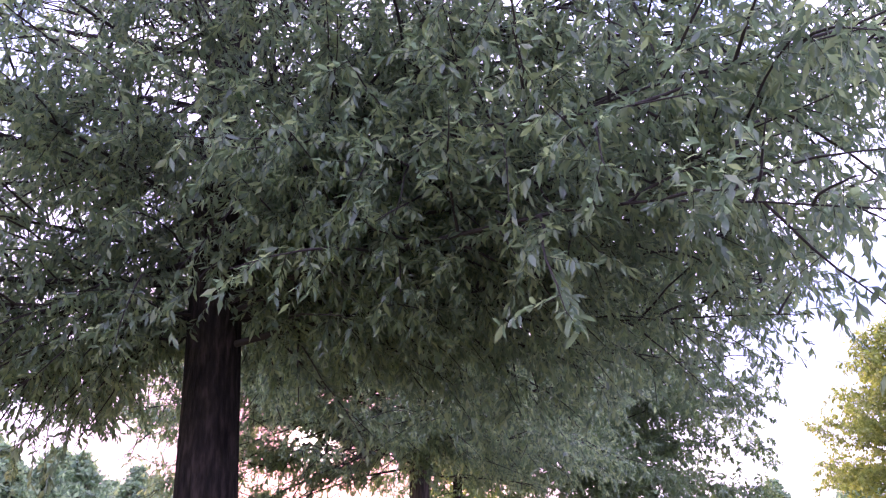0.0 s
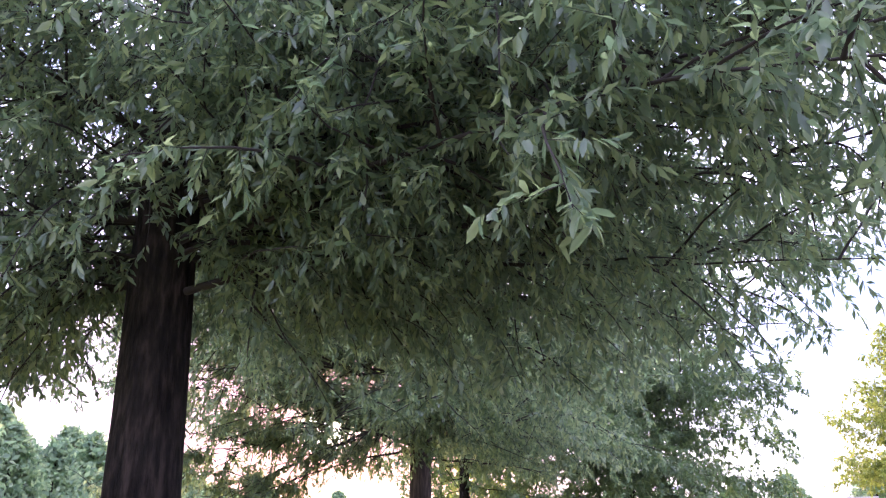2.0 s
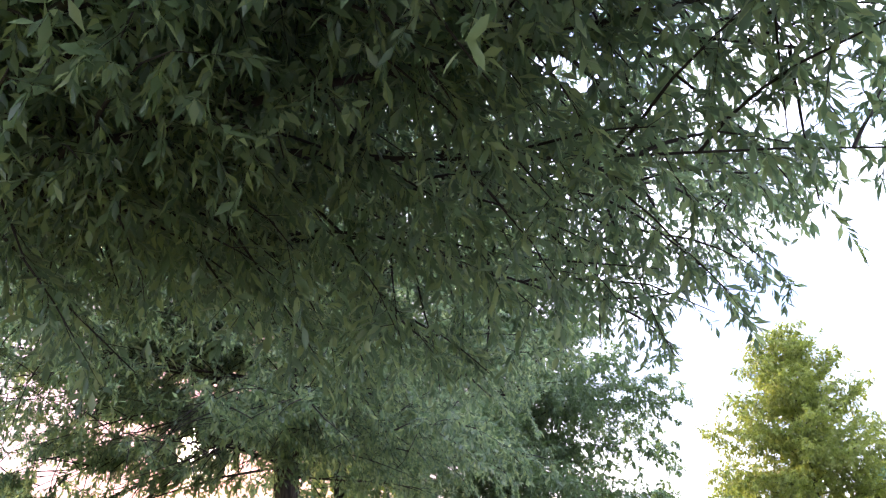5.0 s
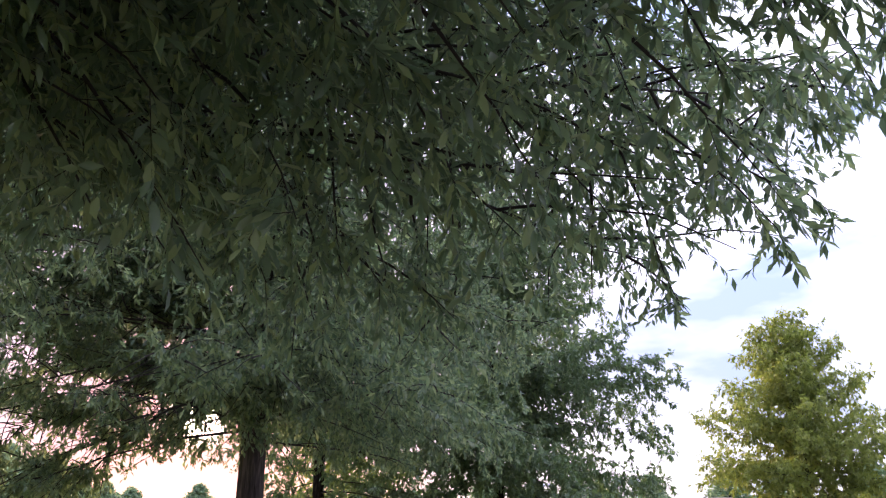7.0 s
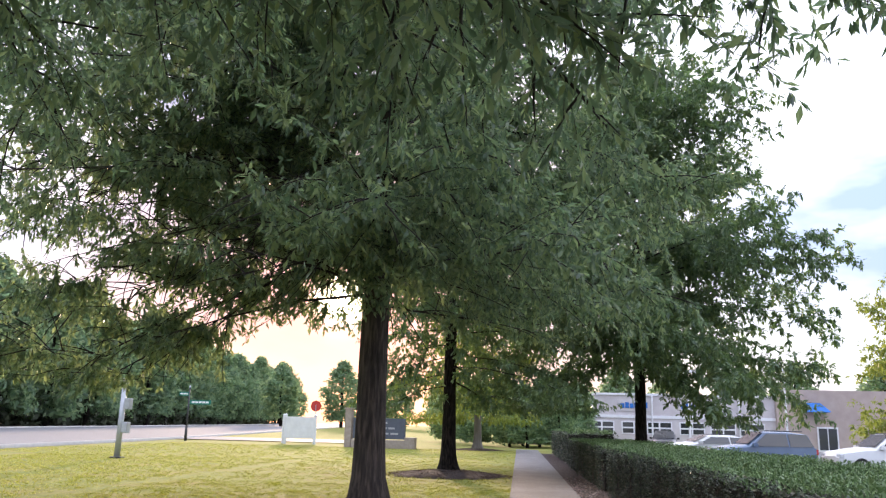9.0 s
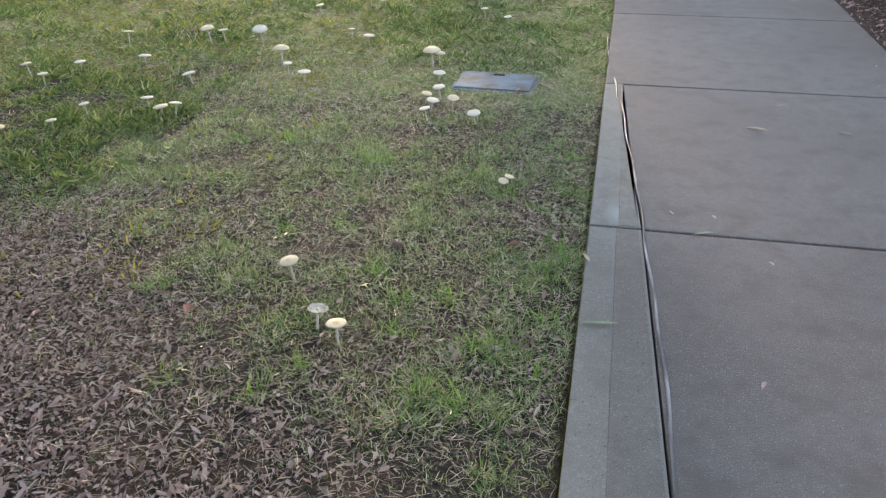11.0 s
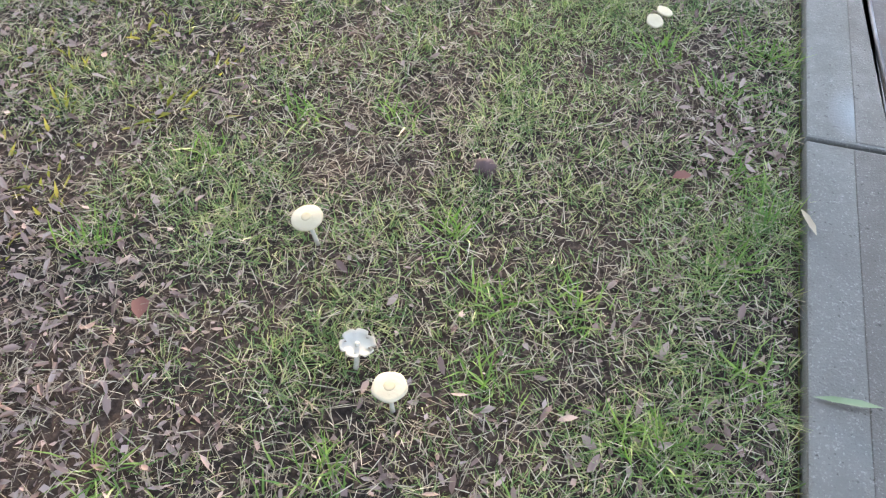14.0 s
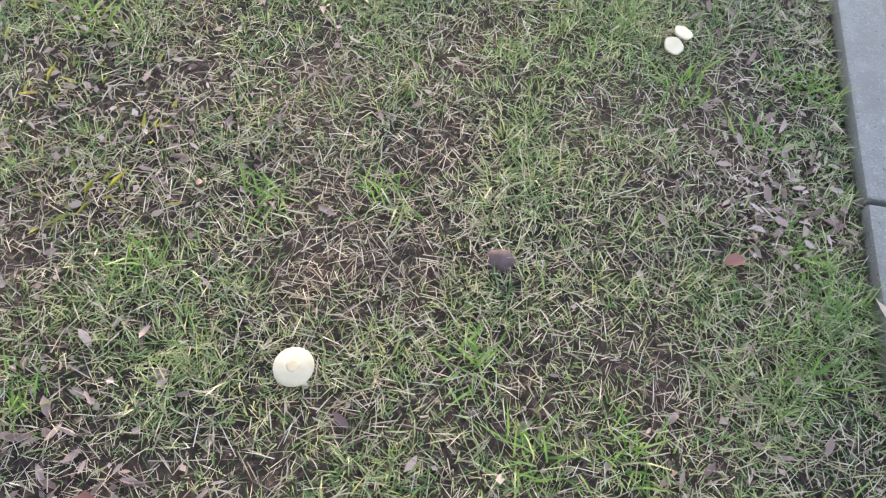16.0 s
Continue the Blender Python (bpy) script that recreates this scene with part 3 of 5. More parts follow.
    ln = rng.uniform(0.16, 0.42, n)
    if keep is not None:
        ok = keep(a + d * ln[:, None] * 0.6 + [x0, y0, z0])
        a, d, ln = a[ok], d[ok], ln[ok]
        n = len(a)
    # leaves along each twig
    f = (np.arange(per_twig)[None] + rng.uniform(0, 1, (n, per_twig))) / per_twig
    sag = np.array([0, 0, -0.35])
    base = a[:, None] + d[:, None] * (ln[:, None] * f)[..., None] + sag * ((ln[:, None] * f) ** 2)[..., None]
    way = unit(d[:, None] * 0.55 + rng.normal(0, 0.52, (n, per_twig, 3)) + np.array([0, 0, -0.42]))
    up = unit(rng.normal(0, 0.5, (n, per_twig, 3)) + np.array([0, 0, 1.0]))
    base, way, up = base.reshape(-1, 3), way.reshape(-1, 3), up.reshape(-1, 3)
    size = rng.uniform(0.65, 1.25, len(base))
    crown, twig_heap = Heap(), Heap()
    level = detail(base + [x0, y0, z0]) if detail else np.ones(len(base), int)
    for lv in (1, 2, 3):
        k = level == lv
        if k.any():
            crown.add(*blades(base[k], way[k], up[k], leaf_size[0] * size[k], leaf_size[1] * size[k] * rng.uniform(0.8, 1.25, k.sum()), lv))
    part("crown", crown.mesh("crown", leaf_mat), leaf_mat, tree, "dense drooping sprays of narrow green leaves")
    if twigs:
        tip = a + d * ln[:, None] + sag * (ln ** 2)[:, None]
        s = unit(np.cross(d, [0.3, 0.2, 1.0])) * 0.0022
        u = np.cross(s, d)
        v = np.stack([a + s, a - s * 0.5 + u, a - s * 0.5 - u, tip], 1).reshape(-1, 3)
        t = (np.array([[0, 1, 3], [1, 2, 3], [2, 0, 3]])[None] + (np.arange(n) * 4)[:, None, None]).reshape(-1, 3)
        tagged(part("twig", mesh_of("twig", v, t, TWIG), TWIG, tree), kind="stuff")
    return tree


def path_room(p, wood=False):
    """Leaves keep clear of the height of somebody who walks here; the boughs lift beyond the trunk, and the crown thins aloft."""
    least = np.where(p[:, 0] < -3.1, 1.5, 1.75) + np.clip((p[:, 1] + 5.5) * 0.22, 0, 1.0)
    least = least + np.where((p[:, 0] < -1.0) & (p[:, 1] > -2.6), 0.55, 0.0)
    s = -3.0 - p[:, 1]
    front = (s > 0.05) & (p[:, 0] > -3.0 + 0.364 * s) & (p[:, 0] < -2.4 + 0.708 * s)
    front &= p[:, 2] < 3.35 - 0.29 * s + 0.6 * np.sin(p[:, 0] * 9.0 + p[:, 1] * 7.0 + p[:, 2] * 5.0)
    over = (np.abs(p[:, 0] - 0.1) < np.where(p[:, 1] < -5.8, 0.9, 1.4)) & (p[:, 2] < np.where(p[:, 1] < -5.8, 1.92, 2.4))
    over |= (np.abs(p[:, 0] - 0.2) < 1.8) & (p[:, 2] < 2.85) & (p[:, 1] > -5.7) & (p[:, 1] < -3.5)
    thin = (p[:, 2] > 5.6) & (np.sin(p[:, 0] * 91.7 + p[:, 1] * 57.3 + p[:, 2] * 33.1) > -0.7)
    # open to the sky on the road side and at the outer tips over the hedge
    lace = np.sin(p[:, 0] * 5.3 + 1.0) * np.sin(p[:, 1] * 4.7) + np.sin(p[:, 2] * 6.1 + p[:, 0] * 2.0) * 0.8
    thin |= (p[:, 0] < -3.7) & (p[:, 2] < 8) & (lace > 0.2)
    thin |= (p[:, 0] > 0.75 + 0.25 * np.sin(p[:, 2] * 3.0)) & (p[:, 1] > -5.0) & (p[:, 1] < 2.0) & (lace > 0.9)
    thin &= not wood
    return ~front & ~over & ~thin & (p[:, 2] > least) & (p[:, 1] > -6.55 - 0.35 * (p[:, 0] > 0.4))


def second_room(p, wood=False):
    """The second oak's crown: one low limb hangs over the lawn on the road side, and open air lies between it and the crown above."""
    x, y, z = p[:, 0], p[:, 1], p[:, 2]
    lace = np.sin(x * 4.3 + 2.0) * np.sin(y * 3.7 + 1.0) + 0.8 * np.sin(z * 5.1 + x * 1.7)
    gap = (x > -4.3) & (x < -2.5) & (z < 3.65 + 0.2 * np.sin(x * 5.0 + y)) & ((lace > -0.75) | (x > -3.1))
    least = np.where(x < -3.1, 1.85 + 0.25 * np.sin(x * 2.3 + 1.0), np.where(x < 0.6, 3.3, 3.0)) + 0.2 * np.sin(x * 3.1 + y * 1.3)
    if wood:
        return ~((x > -4.5) & (x < -2.5) & (z < 3.0)) & (z > np.where(x < -2.5, 1.8, 3.0)) & ~((x < -4.3) & (z < 4.2) & (np.abs(y - 9.2) > 1.5))
    thin = (z > 8.5) & (np.sin(x * 91.7 + y * 57.3 + z * 33.1) > -0.2)
    thin |= (x < -2.6) & (z > 3.3) & (z < 5.8) & (lace > 0.1)
    thin |= (x < -4.2) & (z < 4.1) & ((lace > 0.35) | (np.abs(y - 8.9) > 1.7) | (x < -8.9))
    return (z > least) & ~gap & ~thin


def third_room(p, wood=False):
    """The third oak is narrow on the road side."""
    return (p[:, 0] > -4.9 - 0.25 * np.maximum(p[:, 2] - 6.5, 0)) & (p[:, 2] > 2.0)


def near_detail(p):
    """Fuller leaves on the boughs that overhang the walk."""
    d = np.hypot(np.maximum(np.abs(p[:, 0]) - 0.2, 0), np.maximum(0, p[:, 2] - 1.9) * 0.8) + np.maximum(0, p[:, 1] + 2.0)
    return np.where(d < 0.75, 3, np.where(d < 1.25, 2, 1))


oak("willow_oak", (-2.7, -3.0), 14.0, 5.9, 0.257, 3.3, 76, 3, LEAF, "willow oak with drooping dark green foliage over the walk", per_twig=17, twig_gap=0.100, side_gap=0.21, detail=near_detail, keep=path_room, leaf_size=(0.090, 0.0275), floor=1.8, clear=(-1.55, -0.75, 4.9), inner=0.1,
    low=[(3.05, 5.3, 5.0, 4, 0.1, 0.062), (-0.73, 4.2, 5.0, -4, 0.3, 0.02), (-0.7, 4.8, 5.0, -8, 0.3, 0.02), (-0.2, 3.6, 4.9, 3, 0.12, 0.02), (0.02, 4.0, 5.0, 2, 0.12, 0.02), (-0.55, 4.0, 5.6, 2, 0.15, 0.02), (-0.5, 3.5, 5.4, 4, 0.12, 0.02), (-0.62, 4.6, 5.6, 2, 0.2, 0.02), (-0.36, 3.9, 5.8, 3, 0.12, 0.02), (-0.3, 5.0, 6.1, 6, 0.2), (-0.15, 5.6, 6.3, 8, 0.2), (-0.45, 6.2, 6.2, 10, 0.2), (-0.22, 4.4, 6.0, 4, 0.2), (-0.4, 6.8, 6.2, 8, 0.2), (-0.5, 4.6, 4.6, 2, 0.5, 0.038), (0.55, 4.4, 5.0, -6, 0.35, 0.034), (0.95, 4.6, 4.6, -8, 0.3, 0.034), (-1.0, 3.1, 5.2, 4, 0.3), (-0.35, 3.2, 5.4, 8, 0.3), (0.1, 3.5, 5.7, 5, 0.25), (0.55, 3.5, 5.6, 5, 0.2), (-2.6, 4.0, 5.0, 6, 0.35, 0.013), (-1.9, 4.4, 5.2, 8, 0.3), (-1.45, 4.8, 5.2, 8, 0.35), (2.7, 4.2, 5.2, 6, 0.3, 0.013), (-0.75, 3.6, 5.6, 3, 0.4), (-0.1, 4.2, 5.2, 4, 0.4), (-0.95, 4.4, 5.4, 8, 0.4),
         (1.2, 3.7, 5.2, 6, 0.2), (2.1, 3.6, 5.0, 6, 0.25, 0.013), (0.5, 4.6, 5.2, 6, 0.3), (1.4, 4.7, 5.2, 8, 0.3), (2.5, 4.6, 5.4, 8, 0.3), (1.9, 5.2, 5.4, 10, 0.3), (2.3, 6.0, 5.2, 12, 0.3), (-0.6, 5.4, 5.4, 10, 0.35), (-1.3, 6.0, 5.2, 12, 0.35), (-2.0, 5.6, 5.0, 12, 0.35), (-0.5, 5.0, 6.4, 10, 0.25), (-0.9, 5.7, 6.4, 12, 0.25), (0.0, 5.8, 6.4, 12, 0.25), (0.4, 5.4, 6.4, 10, 0.25), (-0.25, 6.6, 6.0, 14, 0.25), (-0.7, 7.2, 5.8, 16, 0.25), (-0.05, 4.2, 6.2, 7, 0.25), (0.28, 4.7, 6.2, 8, 0.25), (-2.75, 3.5, 4.4, -2, 0.4, 0.013), (2.9, 3.6, 5.0, 4, 0.45, 0.013), (3.08, 3.5, 5.2, -4, 0.5, 0.013), (-2.9, 3.7, 5.0, -4, 0.5, 0.013), (1.55, 5.4, 5.6, 8, 0.3), (1.75, 4.4, 5.6, 5, 0.3), (1.35, 6.2, 5.4, 12, 0.3), (2.0, 6.6, 5.2, 12, 0.3), (-2.9, 3.8, 5.0, 2, 0.45, 0.013), (2.4, 3.6, 5.0, 0, 0.4, 0.013), (-2.4, 3.5, 4.6, 2, 0.4, 0.013), (-2.4, 5.2, 5.2, 8, 0.3, 0.013), (3.0, 5.0, 5.4, 8, 0.3, 0.013), (-2.0, 6.2, 5.2, 12, 0.3), (2.6, 6.8, 5.0, 12, 0.3)])
oak("willow_oak", (-2.2, 9.35), 17.0, 6.3, 0.235, 3.1, 80, 11, LEAF, "willow oak with a dark flared trunk in a mulch ring", per_twig=13, twig_gap=0.098, side_gap=0.21, leaf_size=(0.12, 0.044), keep=second_room, droop=1.0, floor=2.0, bark=BARK_BROWN,
    low=[(3.18, 4.5, 7.4, -25, 0.04, 0.03), (3.25, 4.6, 6.4, -24, 0.1, 0.012), (3.2, 4.9, 6.8, -14, 0.12, 0.014), (2.95, 5.0, 6.8, -10, 0.15, 0.014), (3.4, 5.0, 6.8, -8, 0.15, 0.014), (3.1, 5.3, 7.2, -4, 0.2), (2.8, 5.6, 7.0, 0, 0.2), (3.5, 5.8, 7.0, 2, 0.2), (3.14, 6.3, 7.2, 4, 0.2), (3.14, 7.2, 7.0, 8, 0.2), (2.7, 4.9, 6.6, 8, 0.3), (3.5, 5.0, 6.6, 8, 0.3), (4.3, 3.6, 5.8, 4, 0.25), (4.7, 3.9, 5.6, 6, 0.25), (-2.3, 4.4, 6.0, 4, 0.35), (-1.2, 4.0, 5.6, 6, 0.3), (2.9, 4.8, 6.8, 6, 0.3), (3.3, 5.6, 6.8, 9, 0.3), (3.8, 5.2, 6.6, 8, 0.3), (2.6, 6.4, 6.4, 11, 0.3), (3.5, 6.8, 6.4, 13, 0.3), (4.1, 6.6, 6.2, 12, 0.3), (3.1, 7.8, 6.0, 16, 0.3), (3.9, 8.0, 5.8, 18, 0.3), (3.0, 8.8, 6.6, 14, 0.25), (3.5, 9.4, 6.2, 15, 0.25), (2.7, 9.2, 6.2, 14, 0.25), (0.0, 7.5, 6.6, 14, 0.2), (-0.4, 8.5, 6.4, 16, 0.2), (0.4, 9.0, 6.4, 16, 0.2), (-0.1, 10.2, 6.0, 18, 0.2), (-0.8, 10.0, 6.0, 18, 0.2), (0.2, 11.4, 5.6, 20, 0.2), (-0.6, 11.8, 5.4, 20, 0.2), (2.9, 10.4, 6.4, 14, 0.2), (3.4, 11.2, 6.2, 14, 0.2)])
oak("willow_oak", (-2.0, 22.0), 13.5, 5.6, 0.21, 2.6, 60, 23, LEAF_FAR, "willow oak with dense dark foliage beside the walk", per_twig=9, twig_gap=0.13, side_gap=0.25, leaf_size=(0.16, 0.062), twigs=False, floor=2.0, keep=third_room)
oak("willow_oak", (4.3, 24.5), 15.0, 7.0, 0.19, 4.6, 72, 31, LEAF_FAR, "willow oak rising behind the clipped hedge", per_twig=10, twig_gap=0.145, side_gap=0.24, leaf_size=(0.19, 0.078), twigs=False, droop=0.6, floor=1.8,
    low=[(-0.2, 3.4, 3.9, -8, 0.7), (-0.7, 3.5, 3.7, -8, 0.7), (0.3, 3.6, 3.9, -6, 0.6), (2.6, 4.0, 4.4, 2, 0.4), (3.6, 4.2, 4.4, 2, 0.4), (4.6, 4.0, 4.4, 2, 0.4)])
oak("willow_oak", (-2.6, 52.0), 12.0, 5.2, 0.25, 2.6, 36, 41, LEAF_GOLD, "pale-trunked oak with yellow-green leaves", per_twig=7, twig_gap=0.17, leaf_size=(0.26, 0.10), twigs=False, bark=BARK_PALE)
oak("oak", (22.9, 37.7), 14.2, 5.9, 0.18, 1.2, 96, 53, LEAF_GOLD, "conical yellow-green oak in the parking lot", per_twig=7, twig_gap=0.155, side_gap=0.26, leaf_size=(0.24, 0.094), twigs=False, droop=0.3, base_lift=0.05, floor=0.6)


# ---- mulch rings ----
def mulch_ring(x0, y0, radius, high, seed):
    """A low mound of bark mulch round a tree, ragged at its edge."""
    rng = np.random.default_rng(seed)
    rings, sides = 9, 48
    v, ang = [], np.arange(sides) * 2 * np.pi / sides
    wob = 1 + 0.07 * np.cos(2 * ang + seed) + 0.06 * np.cos(5 * ang + 2 * seed) + 0.03 * rng.normal(size=sides)
    for k in range(rings + 1):
        f = k / rings
        r = radius * f * (1 + (wob - 1) * f)
        x, y = x0 + r * np.cos(ang), y0 + r * np.sin(ang)
        z = lawn_height(x, y) + high * (1 - f ** 1.6) + 0.012 - 0.03 * (f > 0.99) + rng.normal(0, 0.008, sides) * (f < 0.99)
        v.append(np.stack([x, y, z], -1))
    i, j = np.meshgrid(np.arange(rings), np.arange(sides), indexing="ij")
    a, b = i * sides + j, i * sides + (j + 1) % sides
    t = np.concatenate([np.stack([a, a + sides, b + sides], -1).reshape(-1, 3), np.stack([a, b + sides, b], -1).reshape(-1, 3)])
    ring = tagged(new("mulch_ring", mesh_of("mulch_ring", np.concatenate(v), t, MULCH, True)), "low mound of reddish-brown bark mulch round an oak", "mulch", "mulch rings", "structure")
    # chips on the mound
    n = int(900 * radius * radius)
    rr, aa = radius * np.sqrt(rng.uniform(0, 1.15, n)), rng.uniform(0, 2 * np.pi, n)
    x, y = x0 + rr * np.cos(aa), y0 + rr * np.sin(aa)
    z = lawn_height(x, y) + high * np.clip(1 - (rr / radius) ** 1.6, 0, 1) + 0.018
    way = unit(np.stack([rng.normal(size=n), rng.normal(size=n), rng.normal(0, 0.25, n)], -1))
    up = unit(np.stack([rng.normal(0, 0.5, n), rng.normal(0, 0.5, n), np.ones(n)], -1))
    tagged(part("chip", mesh_of("chip", *blades(np.stack([x, y, z], -1), way, up, rng.uniform(0.04, 0.09, n), rng.uniform(0.012, 0.03, n), 2, 0.3), CHIP), CHIP, ring), kind="stuff")


mulch_ring(-2.7, -3.0, 1.75, 0.10, 1)
mulch_ring(-2.2, 9.1, 1.9, 0.17, 2)
mulch_ring(-2.0, 21.8, 1.9, 0.17, 3)
mulch_ring(-2.6, 52.0, 1.7, 0.12, 4)


# ---- clipped hedge ----
TWIG_PALE = material("hedge_stem_bark", [(0.3, (0.06, 0.04, 0.032)), (0.7, (0.16, 0.115, 0.095))], scale=30, rough=0.85)
# near-black: the shade inside things is put into this colour
INNER_SHADE = material("inner_shade_dark", [(0.3, (0.010, 0.009, 0.006)), (0.7, (0.035, 0.026, 0.018))], scale=30, rough=0.95, bump=0.03, bump_scale=40)


def hedge(x0, x1, y0, y1, top, seed, per_m2, label, size):
    """A clipped hedge: a dark box for the inner shade inside a shell of small leaves."""
    rng = np.random.default_rng(seed)
    zb = float(lawn_height((x0 + x1) / 2, (y0 + y1) / 2))
    ob = tagged(new("hedge"), label, "hedge", "clipped hedges along the walk")
    ob.location = ((x0 + x1) / 2, (y0 + y1) / 2, zb)
    w, l = (x1 - x0) / 2, (y1 - y0) / 2
    # a solid box, coloured as the shade behind the leaves; no stems in it
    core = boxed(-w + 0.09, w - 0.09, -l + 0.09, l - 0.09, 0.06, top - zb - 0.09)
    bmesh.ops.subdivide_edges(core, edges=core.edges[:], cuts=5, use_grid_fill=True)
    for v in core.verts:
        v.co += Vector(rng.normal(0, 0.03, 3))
    part("shade_core", core, INNER_SHADE, ob)
    faces = [(2 * w * 2 * l, 0), (2 * l * top, 1), (2 * l * top, 2), (2 * w * top, 3), (2 * w * top, 4)]
    heap, fresh = Heap(), Heap()
    for area, side in faces:
        dens = per_m2 * (0.35 if side == 2 else 1.0)
        n = int(area * dens)
        u, s = rng.uniform(-1, 1, n), rng.uniform(-1, 1, n)
        zz = rng.uniform(0.03, 1, n) ** 0.75 * (top - zb)
        depth = -np.abs(rng.normal(0, 0.05, n)) + 0.02
        p, out = {
            0: (np.stack([u * w, s * l, top - zb + depth], -1), (0, 0, 1)),
            1: (np.stack([-w - depth, s * l, zz], -1), (-1, 0, 0)),
            2: (np.stack([w + depth, s * l, zz], -1), (1, 0, 0)),
            3: (np.stack([u * w, -l - depth, zz], -1), (0, -1, 0)),
            4: (np.stack([u * w, l + depth, zz], -1), (0, 1, 0)),
        }[side]
        swell = 0.04 * np.sin(p[:, 1] * 1.7 + seed) + 0.03 * np.sin(p[:, 1] * 4.1) + 0.025 * np.sin(p[:, 1] * 9 + p[:, 2] * 7)
        p = p + np.array(out) * swell[:, None]
        way = unit(rng.normal(0, 0.7, (n, 3)) + np.array(out) * 0.6 + np.array([0, 0, 0.35]))
        up = unit(rng.normal(0, 0.6, (n, 3)) + np.array(out) * 0.5 + np.array([0, 0, 0.6]))
        # the top gets the leaf painted as lit, the sides the dark one
        (fresh if side == 0 else heap).add(*blades(p, way, up, size * rng.uniform(0.7, 1.3, n), size * 0.55 * rng.uniform(0.8, 1.2, n), 1, 0.25))
    stems = Heap()
    for yy in rng.uniform(-l + 0.1, l - 0.1, int(18 * l)):
        x_s, lean_s, tall = -w + rng.uniform(0.02, 0.14), rng.normal(0, 0.12), rng.uniform(0.5, 0.95) * (top - zb)
        stems.add(*tube([(x_s + 0.06, yy, 0.0), (x_s, yy + lean_s * 0.4, tall * 0.45), (x_s - 0.01, yy + lean_s, tall)], [0.009, 0.006, 0.003], 4))
    tagged(part("stem", stems.mesh("stem", TWIG_PALE), TWIG_PALE, ob, "thin reddish-brown stems"), kind="stuff")
    tagged(part("foliage", heap.mesh("foliage", LEAF_HEDGE), LEAF_HEDGE, ob, "small glossy dark green leaves"), kind="stuff")
    tagged(part("new_growth", fresh.mesh("new_growth", LEAF_TOP_LIT), LEAF_TOP_LIT, ob, "leaves of the clipped top, coloured paler green as lit from above"), kind="stuff")


hedge(2.15, 4.6, -9.0, 1.5, 1.05, 5, 350, "clipped dark green hedge with a flat top", 0.05)
hedge(2.15, 4.6, 1.5, 15.0, 1.05, 6, 1250, "long clipped hedge, dark at its side, beside the walk", 0.036)
hedge(2.15, 4.6, 16.3, 30.0, 1.05, 7, 600, "clipped hedge beyond a narrow gap, lighter green on top", 0.05)
hedge(2.2, 4.2, 31.0, 46.0, 1.35, 8, 250, "taller light green hedge at the walk's far end", 0.08)


# ---- utility cover, cable, fallen things on the walk ----
LID = material("plastic_lid", [(0.2, (0.15, 0.19, 0.23)), (0.8, (0.24, 0.29, 0.34))], scale=8, rough=0.75, spec=0.2, stain=(0.15, 0.12, 0.09), stain_scale=9, stain_amount=0.8, bump=0.0015, bump_scale=180)
cover = tagged(new("utility_cover"), "grey-blue plastic utility box lid flush with the grass", "utility cover")
cover.location = (-0.56, 1.60, -0.030)
cover.rotation_euler = (0, 0, radians(-2))
part("frame", boxed(-0.215, 0.215, -0.16, 0.16, -0.05, 0.006, bevel=0.012), LID, cover)
part("lid", boxed(-0.195, 0.195, -0.14, 0.14, -0.02, 0.016, bevel=0.008), LID, cover)
# no recess: a near-black block whose colour stands for the slot's shade
part("lifting_slot", boxed(-0.03, 0.03, 0.085, 0.105, 0.012, 0.0185, bevel=0.002), INNER_SHADE, cover)

RUBBER = material("weathered_cable", [(0.3, (0.06, 0.056, 0.062)), (0.5, (0.16, 0.155, 0.17)), (0.66, (0.44, 0.44, 0.47))], scale=14, detail=4, rough=0.55, stretch=(1, 0.25, 1))
ys = np.linspace(-6.5, 2.6, 120)
xs = np.array([joint_x(y) for y in ys]) + 0.006 + 0.004 * np.sin(ys * 5.1) + 0.003 * np.sin(ys * 13)
xs = np.where(ys > 1.3, np.maximum(xs - 0.02, -0.012 + 0.004 * np.sin(ys * 7)), xs)
tagged(new("cable", mesh_of("cable", *tube(np.stack([xs, ys, np.full_like(ys, 0.001) - 0.012 * (ys > 1.7)], -1), np.full(len(ys), 0.0047), 8), RUBBER, True)), "thin weathered grey cable lying along the walk's joint", "cable")

GREEN_LEAF = material("fallen_green_leaf", [(0.2, (0.22, 0.30, 0.16)), (0.8, (0.36, 0.42, 0.27))], scale=20, rough=0.6)


def fallen_leaf(x, y, z, turn, length, width, mat, label):
    """One fallen leaf, folded at its rib and curled."""
    way = np.array([[math.cos(turn), math.sin(turn), 0.02]])
    v, t = blades(np.array([[0, 0, 0.004]]), way, np.array([[0.1, 0.1, 1.0]]), [length], [width], 3, 0.25, -0.06)
    ob = tagged(new("fallen_leaf", mesh_of("fallen_leaf", v, t, mat)), label, "leaf", "fallen leaves")
    ob.location = (x, y, z)


fallen_leaf(0.005, -0.60, 0.003, 0.03, 0.105, 0.014, GREEN_LEAF, "pale green willow-oak leaf on the concrete edge")
fallen_leaf(0.33, -0.02, 0.002, 0.3, 0.075, 0.016, GREEN_LEAF, "pale greenish leaf fallen on the concrete slab")
fallen_leaf(-0.012, -0.20, 0.0, -1.2, 0.07, 0.016, STRAW, "tan dead leaf beside the concrete edge")
fallen_leaf(0.62, 1.05, 0.002, -0.5, 0.09, 0.02, STRAW, "tan dead leaf on the concrete walk")
